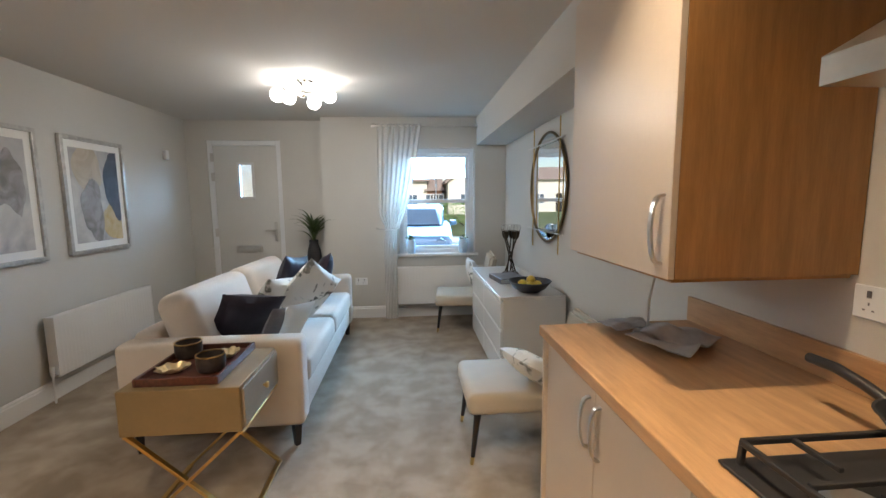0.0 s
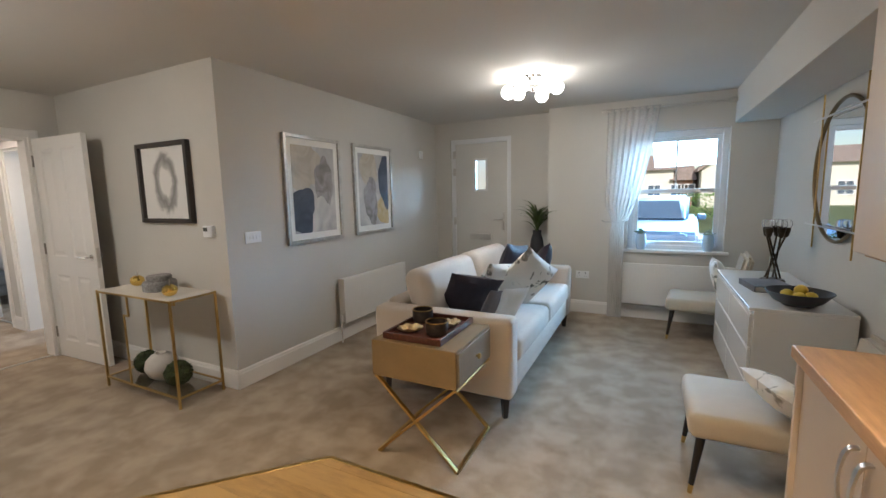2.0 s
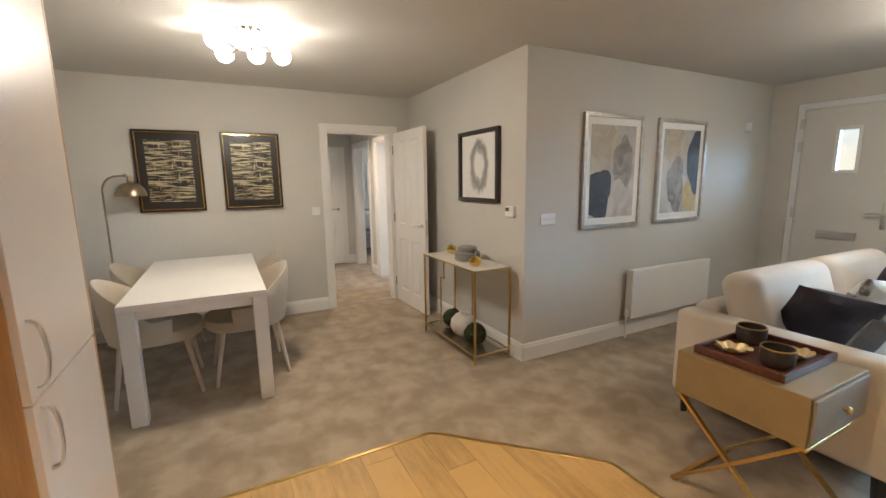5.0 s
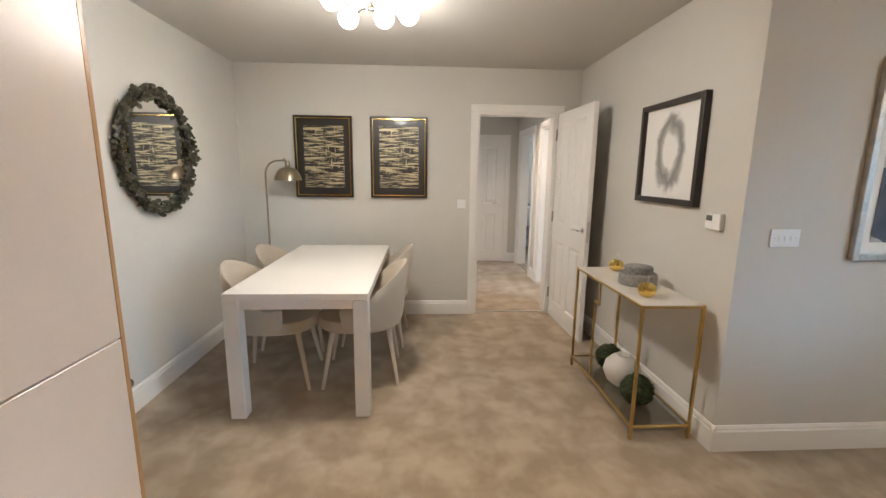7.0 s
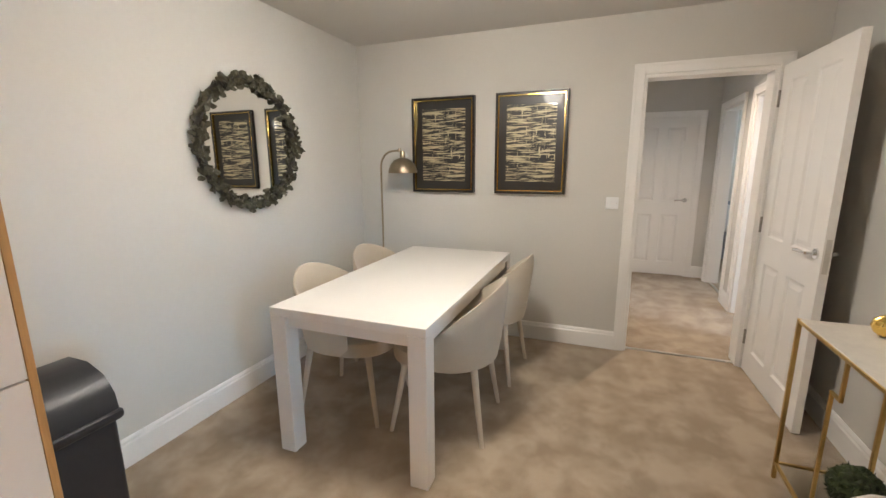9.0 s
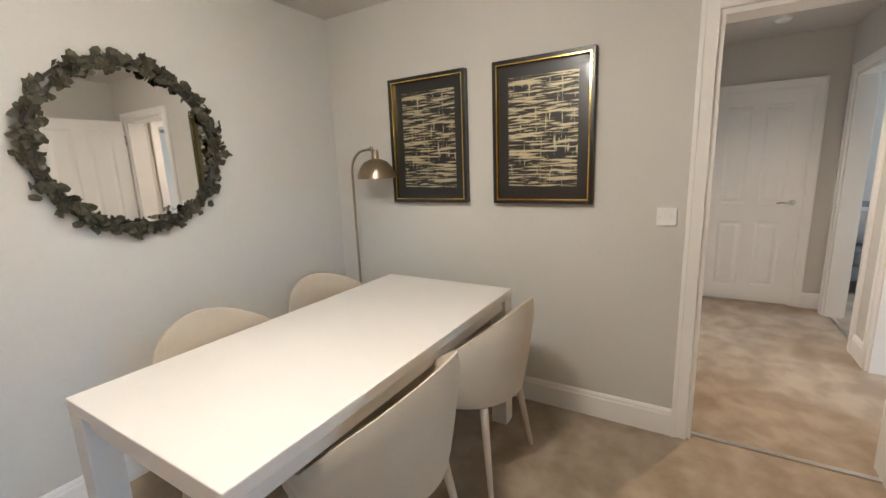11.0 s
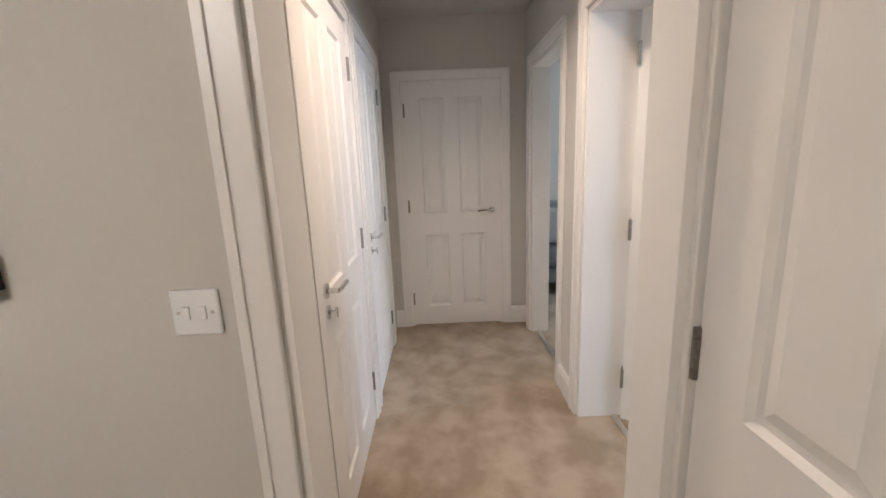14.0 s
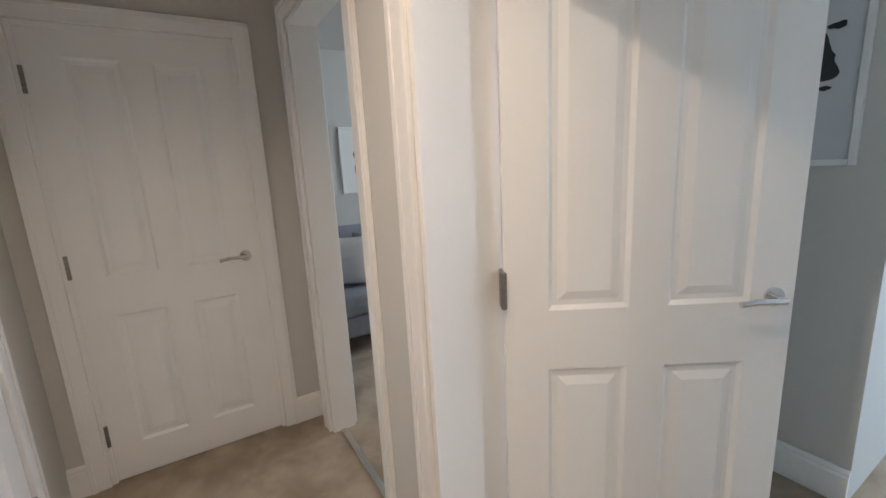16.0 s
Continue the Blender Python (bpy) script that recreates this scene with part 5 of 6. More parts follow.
def tub_chair(m):
    """A tub dining chair; local +y is the back."""
    root = thing("dining_chair", "beige velvet tub dining chair with tapered legs", "chair", m, "dining chairs")
    t = bmesh.new()
    n, k = 40, 8
    outer, inner = [], []
    for i in range(n + 1):
        a = radians(-118 + 236 * i / n)
        fall = abs(a) / radians(118)
        top = 0.825 - 0.26 * min(1.0, fall * 1.24) ** 1.8
        ro, ri = [], []
        for j in range(k + 1):
            f = j / k
            z = 0.40 + (top - 0.40) * f
            r = 0.244 + 0.060 * f ** 0.8
            edge = 0.018 * (1 - max(0.0, (f - 0.8) / 0.2) ** 2 * 0.8)
            sx, sy = math.sin(a) * 1.0, math.cos(a) * 0.95
            ro.append(t.verts.new(((r + edge) * sx, (r + edge) * sy, z)))
            ri.append(t.verts.new(((r - edge) * sx, (r - edge) * sy, z)))
        outer.append(ro)
        inner.append(ri)
    for i in range(n):
        for j in range(k):
            t.faces.new((outer[i][j], outer[i + 1][j], outer[i + 1][j + 1], outer[i][j + 1]))
            t.faces.new((inner[i][j], inner[i][j + 1], inner[i + 1][j + 1], inner[i + 1][j]))
        t.faces.new((outer[i][k], outer[i + 1][k], inner[i + 1][k], inner[i][k]))
        t.faces.new((outer[i][0], inner[i][0], inner[i + 1][0], outer[i + 1][0]))
    for i in (0, n):
        for j in range(k):
            t.faces.new((outer[i][j], outer[i][j + 1], inner[i][j + 1], inner[i][j]))
    bmesh.ops.recalc_face_normals(t, faces=t.faces[:])
    Build().add(t).done("backrest", M_CHAIR, root, True)
    b = Build()
    outl = [(0.254 * math.sin(a) * (1.0 if math.cos(a) > 0 else 1.0), 0.248 * math.cos(a) if math.cos(a) > 0 else 0.315 * math.copysign(abs(math.cos(a)) ** 0.55, math.cos(a))) for a in [2 * math.pi * q / 40 for q in range(40)]]
    t = bmesh.new()
    rings = []
    for sc, z in ((0.0, 0.385), (0.93, 0.385), (0.99, 0.40), (1.0, 0.43), (0.98, 0.465), (0.90, 0.48), (0.0, 0.488)):
        rings.append([t.verts.new((x * sc, y * sc, z)) for x, y in outl] if sc else [t.verts.new((0, 0, z))])
    for ra, rb in zip(rings, rings[1:]):
        for q in range(40):
            w = (q + 1) % 40
            if len(ra) == 1:
                t.faces.new((ra[0], rb[w], rb[q]))
            elif len(rb) == 1:
                t.faces.new((ra[q], ra[w], rb[0]))
            else:
                t.faces.new((ra[q], ra[w], rb[w], rb[q]))
    bmesh.ops.recalc_face_normals(t, faces=t.faces[:])
    b.add(t)
    b.done("seat", M_CHAIR, root, True)
    for sx, sy in ((-0.17, -0.20), (0.17, -0.20), (-0.165, 0.165), (0.165, 0.165)):
        b = Build()
        b.rod((sx * 1.32, sy * 1.35, 0), (sx, sy, 0.39), 0.011, 0.019)
        b.done("leg", M_CHAIRLEG, root, True)
    return root


M_CHAIRLEG = mat("cream_painted_leg", (0.58, 0.50, 0.41), 0.45, vary=0.05)
ch = tub_chair(pose(-3.40, 0.335, 0, 0, 0, 3))
copy_thing(ch, pose(-4.06, 0.36, 0, 0, 0, -3))
copy_thing(ch, pose(-3.37, -0.29, 0, 0, 0, 183))
copy_thing(ch, pose(-4.00, -0.31, 0, 0, 0, 177))

# floor lamp
M_BRONZE = mat("antique_nickel", (0.34, 0.28, 0.20), 0.32, 0.95, vary=0.15, scale=12)
fl = thing("floor_lamp", "antique brass arched floor lamp with dome shade", "floor lamp", pose(-4.50, -0.685, 0))
b = Build()
b.lathe([(0, 0), (0.13, 0), (0.132, 0.012), (0.12, 0.022), (0.02, 0.03), (0, 0.03)], 32)
b.done("base", M_BRONZE, fl, True)
b = Build()
pts = [(0, 0, 0.02), (0, 0, 0.7), (0, 0, 1.25)]
pts += [(0.0, 0.115 - 0.115 * math.cos(a), 1.38 + 0.13 * math.sin(a)) for a in [math.pi * 0.5 * q / 8 for q in range(9)]]
pts += [(0, 0.145, 1.512), (0, 0.185, 1.513)]
b.tube(pts, 0.008)
b.done("stem", M_BRONZE, fl, True)
b = Build()
b.rod((0, 0.175, 1.53), (0, 0.175, 1.50), 0.012)
b.lathe([(0.118, 1.335), (0.115, 1.36), (0.10, 1.40), (0.072, 1.435), (0.035, 1.452), (0.022, 1.455), (0.022, 1.495), (0.016, 1.51), (0, 1.51)], 36, pose(0, 0.20, 0))
b.lathe([(0.112, 1.336), (0.108, 1.36), (0.094, 1.397), (0.066, 1.43), (0, 1.446)], 36, pose(0, 0.20, 0))
b.done("shade", M_BRONZE, fl, True)

# round mirror with a wreath of small leaves
wm = thing("wall_mirror", "round mirror framed by a dark green leaf wreath", "mirror", pose(-3.40, YM, 1.528, 0, 0, 180))
b = Build()
b.prism([(0.335 * math.cos(2 * math.pi * q / 64), 0.335 * math.sin(2 * math.pi * q / 64)) for q in range(64)], 0.018, 0.024, UPRIGHT)
b.done("glass", M_MIRROR, wm)
b = Build()
b.tube([(0.362 * math.cos(2 * math.pi * q / 48), -0.022, 0.362 * math.sin(2 * math.pi * q / 48)) for q in range(49)], 0.022, 8)
b.done("ring", M_DARKWOOD, wm, True)
rg = random.Random(11)
b = Build()
for q in range(520):
    a = rg.uniform(0, 2 * math.pi)
    r = 0.362 + rg.gauss(0, 0.021)
    yy = -0.018 - abs(rg.gauss(0.018, 0.014))
    t = bmesh.new()
    n = 7
    rim = [t.verts.new((0.021 * math.cos(2 * math.pi * w / n) * (1 + 0.2 * (w % 2)), 0.016 * math.sin(2 * math.pi * w / n) * (1 + 0.2 * (w % 2)), 0.006 * math.sin(w * 2.1))) for w in range(n)]
    c = t.verts.new((0, 0, -0.006))
    for w in range(n):
        t.faces.new((c, rim[w], rim[(w + 1) % n]))
    b.add(t, pose(r * math.cos(a), yy, r * math.sin(a), 90 + rg.uniform(-50, 50), rg.uniform(-50, 50), rg.uniform(0, 360)))
M_WREATH = mat("dried_eucalyptus", (0.068, 0.064, 0.040), 0.55, vary=0.6, scale=18, fine=40)
b.done("leaves", M_WREATH, wm, kind="stuff")


def gold_lines_mat():
    """Broken gilt brush lines on black card: level strokes crossed by a few thin uprights."""
    m = bpy.data.materials.new("gilt_strokes")
    m.use_nodes = True
    nt = m.node_tree
    L = nt.links.new
    co = nt.nodes.new("ShaderNodeTexCoord")

    def strokes(sc, cut, detail=5.0):
        mp = nt.nodes.new("ShaderNodeMapping")
        mp.inputs["Scale"].default_value = sc
        L(co.outputs["Object"], mp.inputs[0])
        n = nt.nodes.new("ShaderNodeTexNoise")
        n.inputs["Scale"].default_value, n.inputs["Detail"].default_value, n.inputs["Roughness"].default_value = 1.0, detail, 0.62
        L(mp.outputs[0], n.inputs["Vector"])
        r = nt.nodes.new("ShaderNodeMapRange")
        r.inputs["From Min"].default_value, r.inputs["From Max"].default_value = cut, cut + 0.03
        L(n.outputs[0], r.inputs["Value"])
        return r.outputs[0]

    a = strokes((5.0, 1, 88), 0.512, 8.0)
    u = strokes((80, 1, 7.0), 0.60)
    mx = nt.nodes.new("ShaderNodeMath")
    mx.operation = "MAXIMUM"
    L(a, mx.inputs[0])
    L(u, mx.inputs[1])
    mixc = nt.nodes.new("ShaderNodeMixRGB")
    L(mx.outputs[0], mixc.inputs[0])
    mixc.inputs[1].default_value = (0.012, 0.012, 0.012, 1)
    mixc.inputs[2].default_value = (0.50, 0.44, 0.29, 1)
    bs = nt.nodes["Principled BSDF"]
    L(mixc.outputs[0], bs.inputs["Base Color"])
    sc = nt.nodes.new("ShaderNodeMath")
    sc.operation = "MULTIPLY"
    sc.inputs[1].default_value = 0.35
    L(mx.outputs[0], sc.inputs[0])
    L(sc.outputs[0], bs.inputs["Metallic"])
    bs.inputs["Roughness"].default_value = 0.45
    bs.inputs["Coat Weight"].default_value = 0.5
    bs.inputs["Coat Roughness"].default_value = 0.04
    return m


M_GILT = gold_lines_mat()
M_BLACKCARD = mat("black_card", (0.014, 0.014, 0.015), 0.35, vary=0.1, coat=0.15)
M_BLACKFRAME = mat("black_lacquer_frame", (0.012, 0.011, 0.010), 0.3, vary=0.2)
for yy in (-0.187, 0.514):
    root, hw, hh = framed("black framed art with broken gold brush lines", pose(XD, yy, 1.551, 0, 0, 90), 0.535, 0.748, M_BLACKFRAME, 0.02, 0.042, M_BLACKCARD, 0.0, M_GOLD)
    tagged(root, group="gold line pictures")
    sheet(root, "print", 0.185, 0.285, M_GILT)


def smoke_ring_mat():
    m = bpy.data.materials.new("ink_wash_ring")
    m.use_nodes = True
    nt = m.node_tree
    L = nt.links.new
    co = nt.nodes.new("ShaderNodeTexCoord")
    n = nt.nodes.new("ShaderNodeTexNoise")
    n.inputs["Scale"].default_value, n.inputs["Detail"].default_value, n.inputs["Distortion"].default_value = 7, 6, 0.8
    L(co.outputs["Object"], n.inputs["Vector"])
    mp = nt.nodes.new("ShaderNodeMapping")
    mp.inputs["Scale"].default_value = (7.6, 0.0, 5.0)
    L(co.outputs["Object"], mp.inputs[0])
    ln = nt.nodes.new("ShaderNodeVectorMath")
    ln.operation = "LENGTH"
    L(mp.outputs[0], ln.inputs[0])
    ad = nt.nodes.new("ShaderNodeMath")
    ad.operation = "MULTIPLY_ADD"
    L(n.outputs[0], ad.inputs[0])
    ad.inputs[1].default_value = 0.75
    L(ln.outputs["Value"], ad.inputs[2])
    r = nt.nodes.new("ShaderNodeValToRGB")
    e = r.color_ramp.elements
    e[0].position, e[0].color = 0.52, (0.74, 0.73, 0.71, 1)
    e[1].position, e[1].color = 0.98, (0.74, 0.73, 0.71, 1)
    for pos, v in ((0.60, 0.42), (0.74, 0.22), (0.84, 0.34), (0.92, 0.62)):
        k = e.new(pos)
        k.color = (v, v * 0.98, v * 0.96, 1)
    sc = nt.nodes.new("ShaderNodeMath")
    sc.operation = "MULTIPLY"
    sc.inputs[1].default_value = 0.60
    L(ad.outputs[0], sc.inputs[0])
    L(sc.outputs[0], r.inputs[0])
    L(r.outputs[0], nt.nodes["Principled BSDF"].inputs["Base Color"])
    nt.nodes["Principled BSDF"].inputs["Roughness"].default_value = 0.7
    return m


root, hw, hh = framed("dark framed ink wash ring on white paper", pose(-3.102, YC, 1.551), 0.635, 0.612, mat("dark_brown_frame", (0.02, 0.013, 0.011), 0.35, vary=0.3, stretch=(1, 9, 9)), 0.034, 0.04, M_MOUNT, 0.01)
sheet(root, "paper", hw, hh, smoke_ring_mat())
th = thing("thermostat", "white wall thermostat with small grey display", "thermostat", pose(-2.635, YC, 1.185))
b = Build()
b.box(-0.055, 0.055, -0.028, 0, -0.042, 0.042, 0.006)
b.done("body", M_UPVC, th)
b = Build()
b.box(-0.045, 0.0, -0.031, -0.028, 0.002, 0.03, 0.001, 1)
b.done("display", mat("lcd_grey", (0.10, 0.11, 0.10), 0.2), th)

# console table
ct = thing("console_table", "slim brass console table with stone-white top", "console table", pose(-3.02, 2.02, 0))
CX, CY = 0.455, 0.17
b = Build()
b.box(-CX + 0.006, CX - 0.006, -CY + 0.006, CY - 0.006, 0.742, 0.758, 0.002)
b.done("top", mat("pale_marble", (0.66, 0.62, 0.56), 0.3, vary=0.12, scale=6), ct)
for sx in (-1, 1):
    for sy in (-1, 1):
        b = Build()
        b.bar((sx * (CX - 0.008), sy * (CY - 0.008), 0), (sx * (CX - 0.008), sy * (CY - 0.008), 0.758), 0.016, 0.016)
        b.done("leg", M_BRASS, ct)
for z in (0.748, 0.075):
    for sy in (-1, 1):
        b = Build()
        b.bar((-CX, sy * (CY - 0.008), z), (CX, sy * (CY - 0.008), z), 0.014, 0.014)
        b.done("rail", M_BRASS, ct)
    for sx in (-1, 1):
        b = Build()
        b.bar((sx * (CX - 0.008), -CY, z), (sx * (CX - 0.008), CY, z), 0.014, 0.014)
        b.done("rail", M_BRASS, ct)
for sy in (-1, 1):
    b = Build()
    yy = sy * (CY - 0.008)
    b.bar((-0.12, yy, 0.075), (-0.12, yy, 0.60), 0.012, 0.012)
    b.bar((-0.126, yy, 0.60), (-0.054, yy, 0.60), 0.012, 0.012)
    b.bar((-0.06, yy, 0.60), (-0.06, yy, 0.745), 0.012, 0.012)
    b.done("stepped_upright", M_BRASS, ct)
b = Build()
b.box(-CX + 0.016, CX - 0.016, -CY + 0.016, CY - 0.016, 0.072, 0.078)
b.done("glass_shelf", clear_glass("shelf_glass", 0.02, (0.92, 0.96, 0.94)), ct)
M_WEAVE = mat("grey_woven_cord", (0.25, 0.24, 0.235), 0.85, vary=0.35, scale=60, fine=200, bump=0.6, bump_scale=130)
hb = thing("lidded_box", "round grey woven box with a smaller lid tier", "box", pose(-3.0, 2.05, 0.759))
b = Build()
b.lathe([(0, 0), (0.105, 0), (0.11, 0.006), (0.11, 0.062), (0.102, 0.07), (0, 0.07)], 36)
b.done("body", M_WEAVE, hb, True)
b = Build()
b.lathe([(0.08, 0.0705), (0.082, 0.104), (0.076, 0.112), (0, 0.114)], 36)
b.done("lid", M_WEAVE, hb, True)


def gold_apple(x, y):
    root = thing("apple_ornament", "polished gold apple ornament with thin stalk", "ornament", pose(x, y, 0.759), "gold apples")
    b = Build()
    b.lathe([(0, 0.004), (0.02, 0), (0.04, 0.012), (0.05, 0.036), (0.044, 0.062), (0.024, 0.076), (0.008, 0.070), (0, 0.064)], 28)
    b.done("body", M_GOLD, root, True)
    b = Build()
    b.tube([(0, 0, 0.064), (0.003, 0, 0.09), (0.010, 0, 0.118)], 0.004)
    b.done("stalk", M_STEEL, root, True)


gold_apple(-3.35, 2.08)
gold_apple(-2.73, 1.96)
vz = thing("round_vase", "matt white round vase on the console shelf", "vase", pose(-3.03, 2.02, 0.0785))
b = Build()
b.lathe([(0, 0), (0.05, 0), (0.09, 0.03), (0.115, 0.09), (0.105, 0.145), (0.07, 0.185), (0.04, 0.198), (0.042, 0.205), (0.035, 0.205), (0.03, 0.19), (0, 0.17)], 36)
b.done("body", mat("matt_white_ceramic", (0.62, 0.59, 0.56), 0.7, vary=0.06, scale=8), vz, True)
M_MOSS = mat("preserved_moss", (0.03, 0.042, 0.014), 0.9, vary=0.7, scale=25, fine=90)


def moss_ball(x, y, r):
    root = thing("moss_ball", "dark green preserved moss ball on the shelf", "ornament", pose(x, y, 0.0785 + r * 0.98), "moss balls")
    t = bmesh.new()
    bmesh.ops.create_icosphere(t, subdivisions=4, radius=r)
    for v in t.verts:
        d = v.co.normalized()
        v.co += d * (0.010 * noise.noise(d * 9) + 0.010 * noise.noise(d * 22))
    Build().add(t).done("ball", M_MOSS, root)
    b = Build()
    for q in range(420):
        d = Vector((rg.gauss(0, 1), rg.gauss(0, 1), rg.gauss(0, 1))).normalized()
        if d.z > -0.8:
            b.rod(d * r * 0.97, d * r * 1.07 + Vector((rg.uniform(-1, 1), rg.uniform(-1, 1), rg.uniform(-1, 1))) * 0.008, 0.0035, 0.001, 4)
    b.done("moss_tufts", M_MOSS, root, kind="stuff")


moss_ball(-3.26, 2.04, 0.085)
moss_ball(-2.80, 2.0, 0.088)

# threshold strips
for nm, p, q in (("trim_door_bar", (XD - 0.05, ID[0], 0.004), (XD - 0.05, ID[1], 0.004)), ("trim_bedroom_bar", (BA[0] + 0.022, HR + 0.055, 0.004), (BA[1] - 0.022, HR + 0.055, 0.004)), ("trim_bedroom_bar", (BB[0] + 0.022, HR + 0.19, 0.004), (BB[1] - 0.022, HR + 0.19, 0.004))):
    b = Build()
    b.bar(p, q, 0.028, 0.008)
    setting(nm, b, M_STEEL, "slim metal carpet bar in the doorway", "trim")

# ---- bedrooms seen through the doorways ----
M_GREYSOFA = mat("blue_grey_weave", (0.24, 0.25, 0.28), 0.9, vary=0.1, scale=20, fine=160, bump=0.3, bump_scale=400)
ac = thing("armchair", "grey woven armchair with cushions", "armchair", pose(-8.22, 2.92, 0, 0, 0, 0))
b = Build()
b.box(-0.42, 0.40, -0.40, 0.40, 0.14, 0.30, 0.03, 3)
b.done("base", M_GREYSOFA, ac, True)
for s in (-1, 1):
    b = Build()
    b.box(-0.42, 0.42, s * 0.42 - 0.07, s * 0.42 + 0.07, 0.14, 0.62, 0.04, 3)
    b.done("arm", M_GREYSOFA, ac, True)
b = Build()
b.box(-0.46, -0.28, -0.35, 0.35, 0.2, 0.86, 0.06, 4)
b.done("backrest", M_GREYSOFA, ac, True)
b = Build()
b.box(-0.28, 0.42, -0.345, 0.345, 0.30, 0.46, 0.04, 3)
b.done("seat_cushion", M_GREYSOFA, ac, True)
for sx in (-0.36, 0.36):
    for sy in (-0.42, 0.42):
        b = Build()
        b.rod((sx, sy, 0), (sx, sy, 0.142), 0.016, 0.026)
        b.done("foot", M_DARKWOOD, ac)
M_WHITECOT = mat("white_cotton", (0.72, 0.72, 0.72), 0.9, vary=0.05, bump=0.2)
cushion("white cotton cushion on the armchair", lean(-8.08, 2.74, 0.66, 60, 15, 0), (0.42, 0.42), M_WHITECOT)
cushion("grey velvet cushion on the armchair", lean(-8.14, 2.98, 0.65, 80, 18, 10), (0.40, 0.40), M_GREYCUSH)
root, hw, hh = framed("white framed monochrome print above the armchair", pose(-8.9, 3.28, 1.42, 0, 0, 90), 0.5, 0.6, M_WHITE, 0.02, 0.025, M_MOUNT, 0.06)
b = Build()
b.prism(clipped(blob(0.24, 0.36, 3.3), 0, 0, hw, hh), 0, 0.0006, pose(0, -0.0132, 0) @ UPRIGHT)
b.done("paint_patch", M_BLACKCARD, root)
root, hw, hh = framed("white framed print of bold black shapes", pose(-5.775, 3.74, 1.62), 0.46, 0.70, M_WHITE, 0.02, 0.025, mat("pale_paper", (0.60, 0.61, 0.62), 0.7, vary=0.03), 0.05)
for w_, h_, cx, cz, sd_ in ((0.19, 0.17, 0.06, 0.01, 1.1), (0.15, 0.10, 0.045, -0.13, 4.1), (0.035, 0.016, 0.12, -0.085, 2.0), (0.08, 0.03, 0.07, -0.205, 6.2), (0.06, 0.022, 0.14, 0.115, 8.2), (0.05, 0.02, 0.02, 0.12, 5.2)):
    b = Build()
    b.prism(clipped(blob(w_, h_, sd_, rough=0.25), cx, cz, hw, hh), 0, 0.0006, pose(0, -0.0132, 0) @ UPRIGHT)
    b.done("ink_shape", M_BLACKCARD, root)
# unseen frames added on the solid wall; the area lamps stand in for panes
for k, wx in enumerate((-4.0, -7.4)):
    b = Build()
    for x0, x1, z0, z1 in ((wx - 0.63, wx - 0.56, 0.87, 2.13), (wx + 0.56, wx + 0.63, 0.87, 2.13), (wx - 0.56, wx + 0.56, 0.87, 0.94), (wx - 0.56, wx + 0.56, 2.06, 2.13)):
        b.box(x0, x1, 5.72, 5.799, z0, z1, 0.004)
    setting(f"window_{k + 2}", b, M_UPVC, "white bedroom window frame", "window")

# ---- outside the window ----
M_GRASS = mat("front_garden_ground", (0.10, 0.13, 0.05), 0.95, vary=0.4, scale=2, fine=40, bump=0.4, bump_scale=40)
M_ASPHALT = mat("asphalt", (0.06, 0.06, 0.062), 0.9, vary=0.25, scale=2, fine=60, bump=0.3, bump_scale=90)
M_PAVE = mat("paving", (0.30, 0.28, 0.25), 0.9, vary=0.15, scale=3)
b = Build()
b.box(-150, 150, 6.0, 300, -0.5, -0.20)
b.box(-150, 150, -100, -3, -0.5, -0.20)
setting("ground", b, M_GRASS, "grass and planting in front of the house", "ground")
b = Build()
b.box(-60, 60, 9.0, 15.5, -0.21, -0.185)
setting("road", b, M_ASPHALT, "grey asphalt street", "road")
b = Build()
b.box(-60, 60, 7.2, 9.0, -0.21, -0.10, 0.02, 1)
b.box(-60, 60, 15.5, 17.3, -0.21, -0.10, 0.02, 1)
setting("pavement", b, M_PAVE, "pale paved footpath along the street", "pavement")

M_CAR = mat("pale_blue_car_paint", (0.06, 0.13, 0.24), 0.4, 0.0, vary=0.03, coat=0.15)
M_TYRE = mat("tyre_rubber", (0.02, 0.02, 0.02), 0.8)
M_CARGLASS = mat("car_window", (0.07, 0.10, 0.14), 0.12, 0.0, vary=0.1, coat=0.1)
car = thing("car", "pale blue-silver hatchback parked on the street", "car", pose(0.35, 11.3, -0.185, 0, 0, -4))
SIDE = Matrix(((0, 0, 1, 0), (1, 0, 0, 0), (0, 1, 0, 0), (0, 0, 0, 1)))
b = Build()
t = bmesh.new()
prof = [(-2.0, 0.25), (2.0, 0.25), (2.05, 0.5), (2.0, 0.85), (1.8, 0.95), (1.1, 0.98), (-1.1, 0.98), (-1.95, 0.80), (-2.05, 0.6)]
Bt = Build()
Bt.prism(prof, -0.86, 0.86, SIDE)
bmesh.ops.bevel(Bt.bm, geom=Bt.bm.edges[:], offset=0.06, segments=3, affect="EDGES")
Bt.done("body", M_CAR, car, True)
t.free()
b.bm.free()
Bt = Build()
Bt.prism([(-1.12, 0.96), (-0.45, 1.42), (-0.1, 1.47), (1.0, 1.47), (1.45, 1.38), (1.85, 0.96)], -0.68, 0.68, SIDE)
bmesh.ops.bevel(Bt.bm, geom=Bt.bm.edges[:], offset=0.07, segments=3, affect="EDGES")
Bt.done("cabin", M_CAR, car, True)
b = Build()
